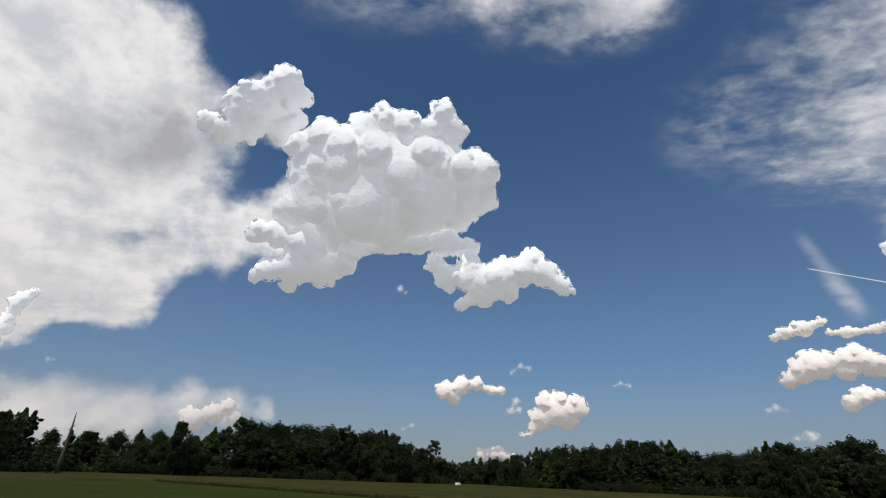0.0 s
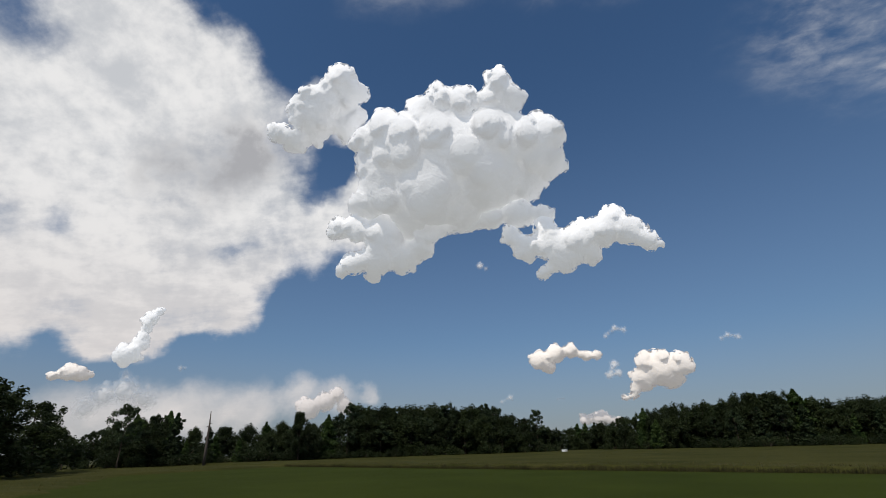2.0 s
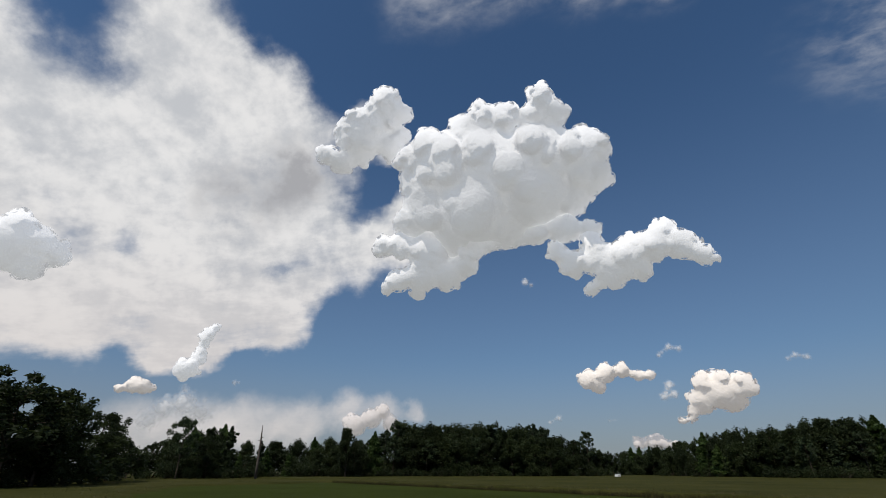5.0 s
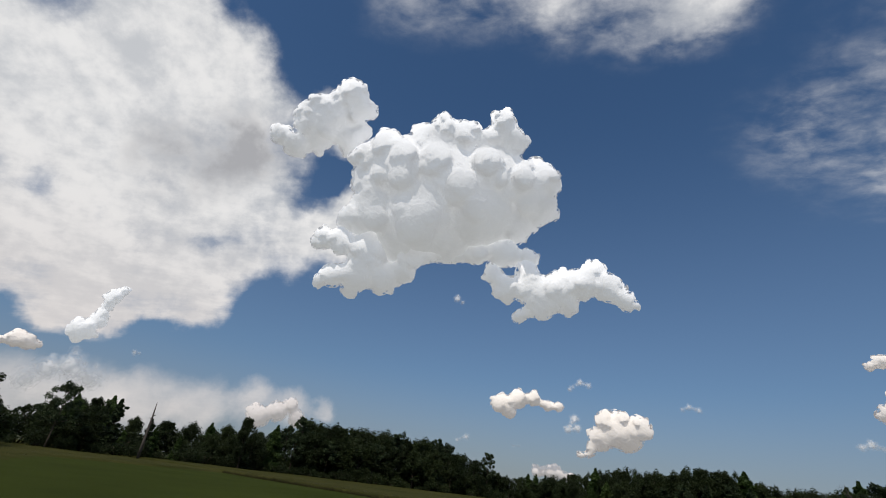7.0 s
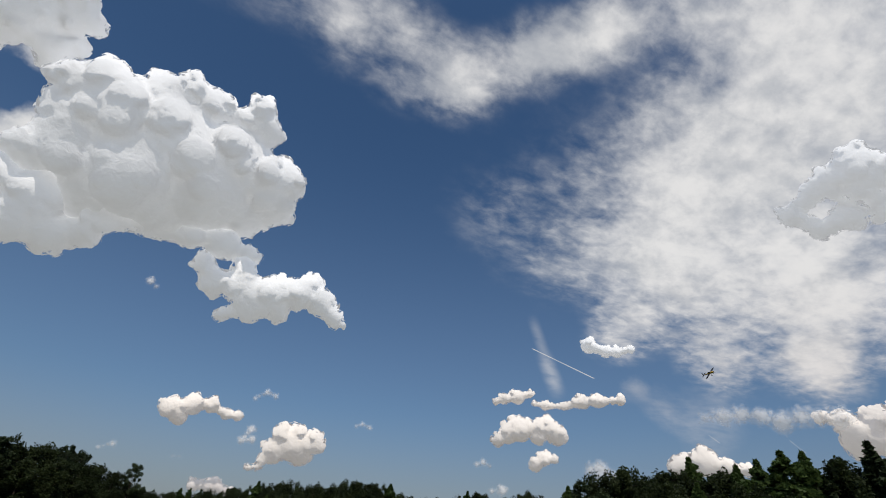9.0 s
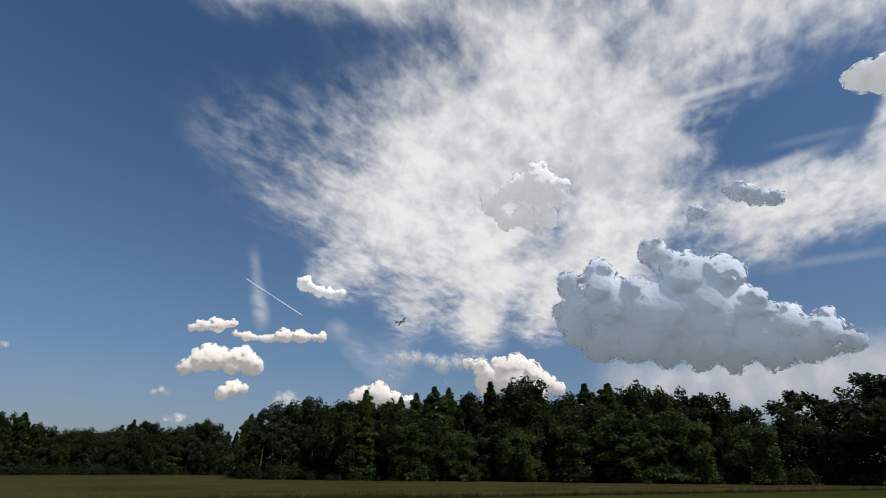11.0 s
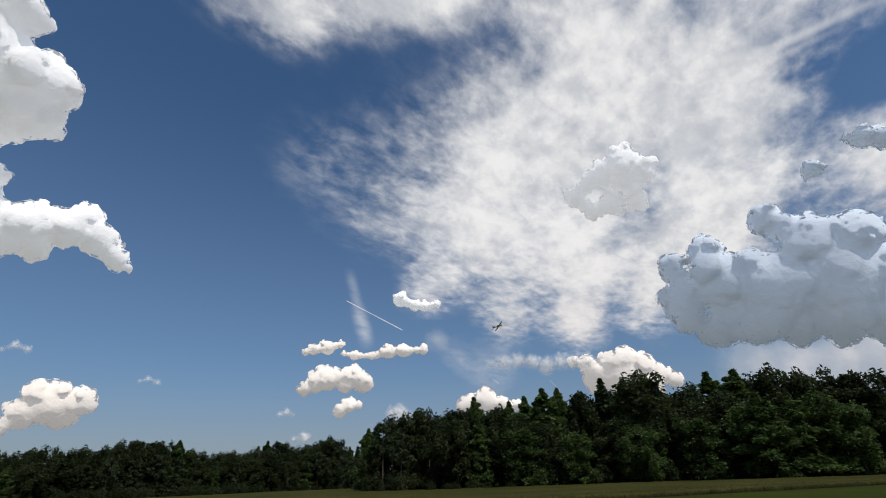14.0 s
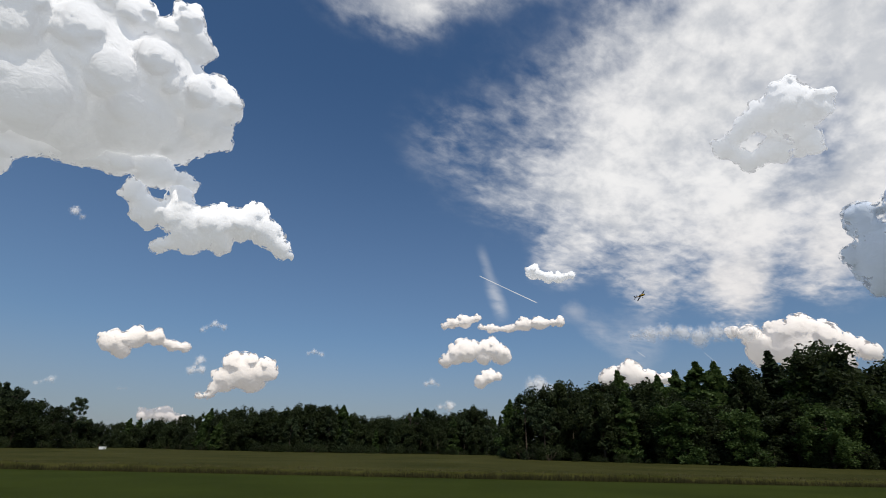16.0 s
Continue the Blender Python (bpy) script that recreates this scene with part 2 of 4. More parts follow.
# Combed-out streaks of ice cloud at the far end of the sheet.
for a, b, width, strength in (((39.8, 23.5), (41.4, 18.5), 0.9, 0.2), ((41, 19.5), (42.6, 14.6), 1.3, 0.4),
                              ((86.2, 40.4), (97.2, 38.2), 0.7, 0.35),
                              ((95.8, 38.3), (108.9, 36.9), 0.7, 0.35),
                              ((90.0, 37.2), (103.1, 36.8), 0.5, 0.25),
                              ((88.6, 45.2), (95.9, 38.6), 0.5, 0.2),
                              ((83.8, 37.6), (94.4, 38.2), 0.6, 0.25),
                              ((93.4, 38.6), (101.4, 37.7), 0.7, 0.3),
                              ((104.2, 30.7), (113.4, 29.2), 0.6, 0.1),
                              ((99.6, 28.3), (111.3, 28.9), 0.8, 0.3),
                              ((101.5, 19.0), (112.1, 18.2), 0.7, 0.14)):
    heaven = wmix(wmath("MULTIPLY", trail(a, b, width, strength), wrange(ripple, 0.3, 0.6, 0.3, 1.0)), heaven, (8.3, 8.2, 8.1))
heaven = wmix(wmath("MULTIPLY", trails, wrange(ripple, 0.25, 0.6, 0.4, 1.0)), heaven, (7.5, 7.4, 7.3))

world.cycles.sampling_method, world.cycles.sample_map_resolution = "MANUAL", 512
wt.links.new(heaven, wt.nodes["Background"].inputs[0])
wt.nodes["Background"].inputs[1].default_value = 0.1

sun = new("sun", bpy.data.lights.new("sun", "SUN"))
sun.data.energy, sun.data.angle, sun.data.color = 3.2, radians(0.53), (1.0, 0.94, 0.86)
sun.matrix_world = look(heading(SUN_AZ, SUN_EL, 100), (0, 0, 0))

# ---- materials ----


def surface(name, low, high, scale, rough=0.9, bump=0.0, bump_scale=None, detail=6.0, spread=(0.3, 0.7), per_object=0.0, thin=0.0, fine=0.0, metal=0.0, spec=0.2):
    """A rough surface between two colours: noise at two scales, relief, and a little spread from object to object."""
    m = bpy.data.materials.new(name)
    m.use_nodes = True
    t = m.node_tree
    b = t.nodes["Principled BSDF"]
    b.inputs["Roughness"].default_value = rough
    b.inputs["Metallic"].default_value = metal
    b.inputs["Specular IOR Level"].default_value = spec
    tc = t.nodes.new("ShaderNodeTexCoord")
    geo = t.nodes.new("ShaderNodeNewGeometry")
    nz = t.nodes.new("ShaderNodeTexNoise")
    nz.inputs["Scale"].default_value, nz.inputs["Detail"].default_value, nz.inputs["Roughness"].default_value = scale, detail, 0.6
    t.links.new(tc.outputs["Object"], nz.inputs["Vector"])
    value = nz.outputs[0]

    def add(a, other, amount):
        n = t.nodes.new("ShaderNodeMath")
        n.operation = "MULTIPLY_ADD"
        t.links.new(other, n.inputs[0])
        n.inputs[1].default_value = amount
        t.links.new(a, n.inputs[2])
        s = t.nodes.new("ShaderNodeMath")
        s.operation = "SUBTRACT"
        t.links.new(n.outputs[0], s.inputs[0])
        s.inputs[1].default_value = amount / 2
        return s.outputs[0]

    if fine:
        n2 = t.nodes.new("ShaderNodeTexNoise")
        n2.inputs["Scale"].default_value, n2.inputs["Detail"].default_value = fine, 4
        t.links.new(tc.outputs["Object"], n2.inputs["Vector"])
        value = add(value, n2.outputs[0], 0.5)
    if per_object:
        info = t.nodes.new("ShaderNodeObjectInfo")
        value = add(value, info.outputs["Random"], per_object)
    if thin:
        value = add(value, geo.outputs["Random Per Island"], 0.35)
    mr = t.nodes.new("ShaderNodeMapRange")
    mr.inputs[1].default_value, mr.inputs[2].default_value = spread
    t.links.new(value, mr.inputs[0])
    mix = t.nodes.new("ShaderNodeMix")
    mix.data_type = "RGBA"
    mix.inputs[6].default_value, mix.inputs[7].default_value = (*low, 1), (*high, 1)
    t.links.new(mr.outputs[0], mix.inputs["Factor"])
    t.links.new(mix.outputs[2], b.inputs["Base Color"])
    if bump:
        nb = t.nodes.new("ShaderNodeTexNoise")
        nb.inputs["Scale"].default_value, nb.inputs["Detail"].default_value = bump_scale or scale * 6, 5
        t.links.new(tc.outputs["Object"], nb.inputs["Vector"])
        bp = t.nodes.new("ShaderNodeBump")
        bp.inputs["Strength"].default_value, bp.inputs["Distance"].default_value = 0.8, bump
        t.links.new(nb.outputs[0], bp.inputs["Height"])
        t.links.new(bp.outputs[0], b.inputs["Normal"])
    if thin:
        tr = t.nodes.new("ShaderNodeBsdfTranslucent")
        t.links.new(mix.outputs[2], tr.inputs["Color"])
        ms = t.nodes.new("ShaderNodeMixShader")
        ms.inputs[0].default_value = thin
        t.links.new(b.outputs[0], ms.inputs[1])
        t.links.new(tr.outputs[0], ms.inputs[2])
        t.links.new(ms.outputs[0], t.nodes["Material Output"].inputs[0])
    return m


M_LAWN = surface("mown_grass", (0.0205, 0.0290, 0.0034), (0.0365, 0.0475, 0.0066), 0.12, 0.95, 0.03, 18, fine=7, spec=0.03)
M_MEADOW = surface("hay_grass", (0.0255, 0.0285, 0.0060), (0.0560, 0.0540, 0.0150), 0.09, 0.95, 0.12, 5, fine=2.2, spec=0.03)
M_SOIL = surface("field_ground", (0.030, 0.036, 0.012), (0.060, 0.060, 0.022), 0.05, 0.95, 0.05, 4, fine=1.5)
M_BLADE = surface("grass_blade", (0.055, 0.056, 0.016), (0.15, 0.125, 0.055), 0.3, 0.8, thin=0.5)
# Stem brown, toned darker than the blades for the hay's shaded face.
M_STEM = surface("hay_stem", (0.024, 0.023, 0.008), (0.060, 0.054, 0.020), 0.5, 0.9, thin=0.3)
M_OAK = surface("oak_leaf", (0.0168, 0.0256, 0.0082), (0.0414, 0.0571, 0.0187), 0.45, 0.6, per_object=0.35, thin=0.42)
M_GUM = surface("gum_leaf", (0.0350, 0.0626, 0.0143), (0.0810, 0.1242, 0.0340), 0.45, 0.6, per_object=0.3, thin=0.42)
M_PINE = surface("pine_needle", (0.0185, 0.0299, 0.0114), (0.0440, 0.0634, 0.0246), 0.5, 0.65, per_object=0.3, thin=0.15)
M_BARK = surface("bark", (0.035, 0.026, 0.019), (0.085, 0.066, 0.050), 1.6, 0.95, 0.04, 9, per_object=0.3)
M_DEAD = surface("grey_dead_wood", (0.055, 0.045, 0.038), (0.12, 0.10, 0.085), 1.2, 0.95, 0.03, 8)
M_PAINT = surface("white_painted_sheet", (0.62, 0.62, 0.60), (0.78, 0.78, 0.76), 0.8, 0.5, fine=9)
M_ROOF = surface("grey_roof_sheet", (0.22, 0.22, 0.21), (0.34, 0.33, 0.32), 0.9, 0.6)
M_YELLOW = surface("yellow_film", (0.55, 0.30, 0.02), (0.65, 0.38, 0.03), 3, 0.35, spec=0.5)
M_BLACK = surface("black_film", (0.012, 0.012, 0.014), (0.025, 0.025, 0.028), 3, 0.4, spec=0.5)

# ---- building helpers ----


def mesh(name, verts, faces, material, smooth=False):
    me = bpy.data.meshes.new(name)
    me.from_pydata([tuple(v) for v in verts], [], [tuple(f) for f in faces])
    me.materials.append(material)
    if smooth:
        me.shade_smooth()
    me.update()
    return me


def part(name, bm, material, parent, label=""):
    me = bpy.data.meshes.new(name)
    bm.to_mesh(me)
    bm.free()
    me.materials.append(material)
    ob = new(name, me)
    ob.parent = parent
    return tagged(ob, label)


def tube(points, radii, sides=7):
    """A tapered tube along points, as verts and faces."""
    pts = [Vector(p) for p in points]
    verts, faces = [], []
    for k, p in enumerate(pts):
        d = (pts[min(k + 1, len(pts) - 1)] - pts[max(k - 1, 0)]).normalized()
        u = d.cross(Vector((0.31, 0.95, 0.1))).normalized()
        w = d.cross(u)
        for s in range(sides):
            a = 2 * math.pi * s / sides
            verts.append(p + (u * math.cos(a) + w * math.sin(a)) * radii[k])
    for k in range(len(pts) - 1):
        for s in range(sides):
            a, b = k * sides + s, k * sides + (s + 1) % sides
            faces.append((a, b, b + sides, a + sides))
    faces.append(tuple(range(sides))[::-1])
    faces.append(tuple(range((len(pts) - 1) * sides, len(pts) * sides)))
    return verts, faces


def joined(pieces):
    verts, faces = [], []
    for v, f in pieces:
        n = len(verts)
        verts += v
        faces += [tuple(i + n for i in q) for q in f]
    return verts, faces


# ---- ground ----
# The mown strip ends along a straight edge 34 m off; beyond it stands hay.
EDGE = radians(36)
OUT, ALONG = Vector((math.sin(EDGE), math.cos(EDGE), 0)), Vector((math.cos(EDGE), -math.sin(EDGE), 0))
EDGE_OFF, CORNER = 34.0, -72.0


def field(u, v, z=0.0):
    p = OUT * (EDGE_OFF + v) + ALONG * u
    return Vector((p.x, p.y, z))


rings, spokes = [0, 15, 30, 60, 120, 250, 500, 1000, 2000, 3500, 4900], 64
gv, gf = [(0, 0, 0)], []
for k, r in enumerate(rings[1:]):
    for s in range(spokes):
        a = 2 * math.pi * s / spokes
        gv.append((r * math.cos(a), r * math.sin(a), 0))
for s in range(spokes):
    gf.append((0, 1 + s, 1 + (s + 1) % spokes))
    for k in range(len(rings) - 2):
        a, b = 1 + k * spokes + s, 1 + k * spokes + (s + 1) % spokes
        gf.append((a, a + spokes, b + spokes, b))
tagged(new("ground", mesh("ground", gv, gf, M_SOIL)), "open grassland that reaches the horizon", "ground", kind="structure")


def left_edge(v):
    near = max(0.0, -v)
    return CORNER + 0.38 * min(near, 23.0) + 3.2 * min(max(0.0, near - 23.0), 9.0)


lv, lf = [], []
vs = list(np.linspace(-90, 0.6, 40))
us = list(np.linspace(0, 1, 90))
for v in vs:
    for q in us:
        lv.append(field(left_edge(v) - 0.6 + q * (230 - left_edge(v)), v, 0.008 + 0.02 * (1 + noise.noise((q * 40, v * 0.3, 0)))))
for a in range(len(vs) - 1):
    for b in range(len(us) - 1):
        k = a * len(us) + b
        lf.append((k, k + 1, k + 1 + len(us), k + len(us)))
tagged(new("lawn", mesh("lawn", lv, lf, M_LAWN, True)), "short mown green grass of a flying strip", "lawn", kind="structure")


def hay_height(u, v):
    """How tall the hay stands: nothing on the mown strip, then up to half a metre."""
    gap = max(v, left_edge(v) - u) + 0.25 * noise.noise((u * 0.7, v * 0.7, 3))
    rise = min(1.0, max(0.0, gap / 0.3))
    tall = 0.40 + 0.10 * noise.noise((u * 0.06, v * 0.06, 0)) + 0.07 * noise.noise((u * 0.35, v * 0.35, 5)) + 0.05 * noise.noise((u * 1.4, v * 1.4, 9))
    if v < 0:
        tall *= 0.55
    return rise * max(0.12, tall)


hu = np.concatenate([np.arange(-190, -80, 3.0), np.arange(-80, -40, 0.6), np.arange(-40, 70, 0.7), np.arange(70, 230, 2.5)])
hv = np.concatenate([np.arange(-90, -1, 1.5), np.arange(-1, 1.5, 0.14), np.arange(1.5, 6, 0.5), np.arange(6, 30, 1.0), np.arange(30, 175, 3.5)])
verts, faces, keep = [], [], {}
tall = np.array([[hay_height(u, v) for u in hu] for v in hv])
for a in range(len(hv) - 1):
    for b in range(len(hu) - 1):
        if tall[a:a + 2, b:b + 2].max() > 0:
            quad = []
            for i, j in ((a, b), (a, b + 1), (a + 1, b + 1), (a + 1, b)):
                if (i, j) not in keep:
                    keep[i, j] = len(verts)
                    verts.append(field(hu[j], hv[i], tall[i, j] if tall[i, j] > 0 else -0.02))
                quad.append(keep[i, j])
            faces.append(quad)
tagged(new("meadow", mesh("meadow", verts, faces, M_MEADOW, True)), "uncut brownish hay meadow up to the trees", "meadow", kind="structure")

# Blades and seed heads that stand out of the hay, thickest along the mown edge.
rng = np.random.default_rng(4)


def blades(count, urange, vrange, power, hmin, hmax, wide):
    bv, bf = [], []
    for k in range(count):
        u = rng.uniform(*urange)
        v = vrange[0] + (vrange[1] - vrange[0]) * rng.random() ** power
        h = hay_height(u, v)
        if h < 0.1:
            continue
        b = field(u, v, h * 0.35)
        tip = b + Vector((rng.normal(0, 0.08), rng.normal(0, 0.08), h * 0.65 + rng.uniform(hmin, hmax)))
        a = rng.uniform(0, math.pi)
        side = Vector((math.cos(a), math.sin(a), 0)) * wide * rng.uniform(0.6, 1.4)
        n = len(bv)
        mid = b.lerp(tip, 0.6)
        bv += [b - side, b + side, mid + side * 0.8, tip, mid - side * 0.8]
        bf.append((n, n + 1, n + 2, n + 3, n + 4))
    return bv, bf


bv, bf = joined([blades(15000, (-72, 95), (-0.2, 3.0), 1.6, 0.0, 0.16, 0.025), blades(5000, (-110, 130), (0, 60), 1.4, 0.0, 0.12, 0.03),
                 blades(3500, (-110, -35), (-34, 0), 1.0, 0.0, 0.12, 0.03)])
tagged(new("tall_grass", mesh("tall_grass", bv, bf, M_BLADE)), "dry seed heads and blades above the hay", "grass", kind="stuff")

# The cut face of the hay: bare brown stems, close together, their dark colour standing in for its shade.
stems, sf = [], []
for k in range(26000):
    u, v = rng.uniform(-72, 110), -0.16 + 0.3 * rng.random() ** 1.5
    h = hay_height(u, 0.6) * (0.35 + 0.6 * rng.random() + 0.35 * noise.noise((u * 0.9, 0, 7)))
    b = field(u, v, 0.0)
    a = EDGE + rng.normal(0, 0.5)
    side = Vector((math.cos(a), -math.sin(a), 0)) * rng.uniform(0.006, 0.016)
    tip = b + Vector((rng.normal(0, 0.05), rng.normal(0, 0.05), h))
    n = len(stems)
    stems += [b - side, b + side, tip + side * 0.5, tip - side * 0.5]
    sf.append((n, n + 1, n + 2, n + 3))
tagged(new("hay_stems", mesh("hay_stems", stems, sf, M_STEM)), "brown stems along the cut edge of the hay", "grass", kind="stuff")

# ---- trees ----


def leaf_cloud(centres, radii, per, size, rng, flat=1.0):
    """Many small leaf sprays round the given places."""
    c = np.repeat(np.array(centres), per, axis=0)
    r = np.repeat(np.array(radii), per)
    n = len(c)
    d = rng.normal(size=(n, 3))
    d /= np.linalg.norm(d, axis=1)[:, None]
    d[:, 2] *= flat
    p = c + d * (r * rng.uniform(0.35, 1.05, n))[:, None]
    a = rng.normal(size=(n, 3))
    a[:, 2] *= 0.6
    a /= np.linalg.norm(a, axis=1)[:, None]
    b = np.cross(a, rng.normal(size=(n, 3)))
    b /= np.linalg.norm(b, axis=1)[:, None]
    s = size * rng.uniform(0.6, 1.4, n)[:, None]
    v = np.stack([p - a * s, p + b * s * 0.55 - a * s * 0.1, p + a * s, p - b * s * 0.5 + a * s * 0.15], axis=1).reshape(-1, 3)
    f = np.arange(n * 4).reshape(-1, 4)
    return v.tolist(), f.tolist()


def tree(name, label, category, trunk, crown, bark, leaf):
    root = tagged(new(name), label, category, "trees round the field")
    for nm, (v, f), m in (("trunk", trunk, bark), ("crown", crown, leaf)):
        if v:
            ob = new(nm, mesh(nm, v, f, m, nm == "trunk"))
            ob.parent = root
    return root


def wood(h, r, crown_from, rng, limbs, reach):
    """Trunk and limbs of a tree h metres high; the limbs' ends too."""
    bend = rng.normal(0, 0.02 * h, 2)
    pts = [(bend[0] * (k / 6) ** 2, bend[1] * (k / 6) ** 2, h * 0.93 * k / 6) for k in range(7)]
    pieces = [tube(pts, [r * (1.25 if k == 0 else 1) * (1 - 0.13 * k) for k in range(7)], 8)]
    ends = []
    for k in range(limbs):
        z = h * (crown_from + (0.9 - crown_from) * (k + rng.random()) / limbs)
        a = k * 2.4 + rng.uniform(-0.5, 0.5)
        q = (z / h - crown_from) / (1 - crown_from)
        l = reach(q) * rng.uniform(0.7, 1.05)
        base = Vector((bend[0] * (z / h) ** 2, bend[1] * (z / h) ** 2, z - 0.3 * l * (1 - q)))
        end = Vector((base.x + math.cos(a) * l * 0.85, base.y + math.sin(a) * l * 0.85, z + 0.12 * l))
        mid = base.lerp(end, 0.55) + Vector((0, 0, 0.08 * l))
        pieces.append(tube([base, mid, end], [r * 0.32, r * 0.2, r * 0.06], 5))
        ends += [(end, l), (mid, l * 0.9)]
    return joined(pieces), ends


def oak(seed, h=10.0, w=8.0, low=0.12, per=125, leaf=None, clumps=2, label="dark green broadleaf tree at the edge of the wood"):
    rng = np.random.default_rng(seed)
    reach = lambda q: 0.5 * w * math.sin(math.pi * min(1.0, 0.22 + 0.70 * q)) ** 0.7  # noqa: E731
    trunk, ends = wood(h, 0.022 * h, low, rng, 16, reach)
    cs, rs = [], []
    for e, l in ends:
        for _ in range(clumps):
            cs.append(np.array(e) + rng.normal(0, 0.06 * w, 3) * (1, 1, 1.5))
            rs.append(rng.uniform(0.09, 0.16) * w * (0.78 if clumps == 1 else 1))
    for k in range(7):
        a, q = rng.uniform(0, 6.28), rng.random()
        cs.append(np.array((math.cos(a) * w * 0.2 * q, math.sin(a) * w * 0.2 * q, h * rng.uniform(0.84, 0.94))))
        rs.append(rng.uniform(0.07, 0.11) * w)
    return tree("oak_tree", label, "tree", trunk, leaf_cloud(cs, rs, per, 0.021 * h, rng, 1.0), M_BARK, leaf or M_OAK)


def spire(seed, h=10.0, w=4.6, leaf=None, name="gum_tree", label="tall narrow green tree with a pointed top", per=90):
    rng = np.random.default_rng(seed)
    reach = lambda q: 0.5 * w * (1.05 - q) ** 0.8  # noqa: E731
    trunk, ends = wood(h, 0.016 * h, 0.06, rng, 24, reach)
    cs, rs = [], []
    for e, l in ends:
        cs.append(np.array(e) + rng.normal(0, 0.05 * w, 3))
        rs.append(0.26 * l + 0.05 * w)
        cs.append(np.array(e) * (0.6, 0.6, 1) + rng.normal(0, 0.06 * w, 3))
        rs.append(0.26 * l + 0.05 * w)
    for k in range(7):
        cs.append(np.array((rng.normal(0, 0.03), rng.normal(0, 0.03), h * (0.87 + 0.022 * k))))
        rs.append(0.11 * w * (1.1 - 0.15 * k))
    return tree(name, label, "tree", trunk, leaf_cloud(cs, rs, per, 0.022 * h, rng, 0.8), M_BARK, leaf or M_GUM)


def pine(seed, h=10.0, w=4.2, low=0.45, per=100):
    rng = np.random.default_rng(seed)
    reach = lambda q: 0.5 * w * (0.45 + 0.9 * math.sin(math.pi * min(1, 0.25 + 0.75 * q)))  # noqa: E731
    trunk, ends = wood(h, 0.013 * h, low, rng, 15, reach)
    cs, rs = [], []
    for e, l in ends:
        cs.append(np.array(e) + rng.normal(0, 0.04 * w, 3))
        rs.append(rng.uniform(0.10, 0.17) * w)
    for k in range(6):
        cs.append(np.array((rng.normal(0, 0.1 * w), rng.normal(0, 0.1 * w), h * rng.uniform(0.86, 0.97))))
        rs.append(rng.uniform(0.10, 0.16) * w)
    return tree("pine_tree", "tall pine with a bare trunk and tufted crown", "tree", trunk, leaf_cloud(cs, rs, per, 0.017 * h, rng, 0.85), M_BARK, M_PINE)


def bush(seed, h=3.0, w=4.5):
    rng = np.random.default_rng(seed)
    stems, cs, rs = [], [], []
    for k in range(9):
        a, q = rng.uniform(0, 6.28), rng.random() ** 0.5
        top = Vector((math.cos(a) * w * 0.4 * q, math.sin(a) * w * 0.4 * q, h * (0.9 - 0.45 * q)))
        stems.append(tube([(top.x * 0.2, top.y * 0.2, 0), top * 0.6, top], [0.05, 0.035, 0.015], 4))
        cs += [np.array(top), np.array(top) * (1.05, 1.05, 0.55)]
        rs += [w * rng.uniform(0.13, 0.2)] * 2
    return tree("bush", "dark leafy bush under the trees", "bush", joined(stems), leaf_cloud(cs, rs, 90, 0.13, rng), M_BARK, M_OAK)


KINDS = {"o": [oak(11), oak(12, w=9.0), oak(13, w=6.8, low=0.2), oak(14, w=7.6, low=0.08)],
         "s": [spire(21), spire(22, w=4.0), spire(23, w=5.4), spire(24, w=3.6, leaf=M_PINE, label="narrow dark conifer at the wood's edge", name="cedar_tree")],
         "p": [pine(31), pine(32, w=3.6, low=0.5), pine(33, w=5.0, low=0.38)],
         "g": [oak(15, w=8.4, low=0.06, leaf=M_GUM, label="bright green young broadleaf tree before the wood"), oak(16, w=7.2, low=0.05, leaf=M_GUM, label="bright green young broadleaf tree before the wood")],
         "t": [oak(k, w=w, low=0.3, per=95, clumps=1, label="tall open-crowned broadleaf tree with gaps of sky") for k, w in ((17, 8.5), (18, 7.0), (19, 9.0))],
         "b": [bush(41), bush(42, 2.4, 4.0), bush(43, 3.4, 4.6)]}
USED = set()
TOPS = {}
for kind in KINDS.values():
    for ob in kind:
        crown = next(c for c in ob.children if c.name.startswith("crown"))
        TOPS[ob.name] = float(np.percentile([v.co.z for v in crown.data.vertices], 99.8))


def plant(kind, az, d, h, wide=1.0, which=None, lean=0.0):
    """Sets a tree h metres high at an azimuth and distance; h of a bush too."""
    protos = KINDS[kind]
    src = protos[which if which is not None else random.randrange(len(protos))]
    p = heading(az, 0, d)
    own = TOPS[src.name]
    s = h / own
    m = Matrix.Translation(p) @ Matrix.Rotation(radians(lean), 4, "Y") @ Matrix.Rotation(random.uniform(0, 6.28), 4, "Z") @ Matrix.Diagonal((s * wide, s * wide, s, 1))
    if src in USED:
        return copy_thing(src, m @ Matrix.Diagonal((*(1 / q for q in src.scale), 1)))
    USED.add(src)
    src.matrix_basis = m
    return src


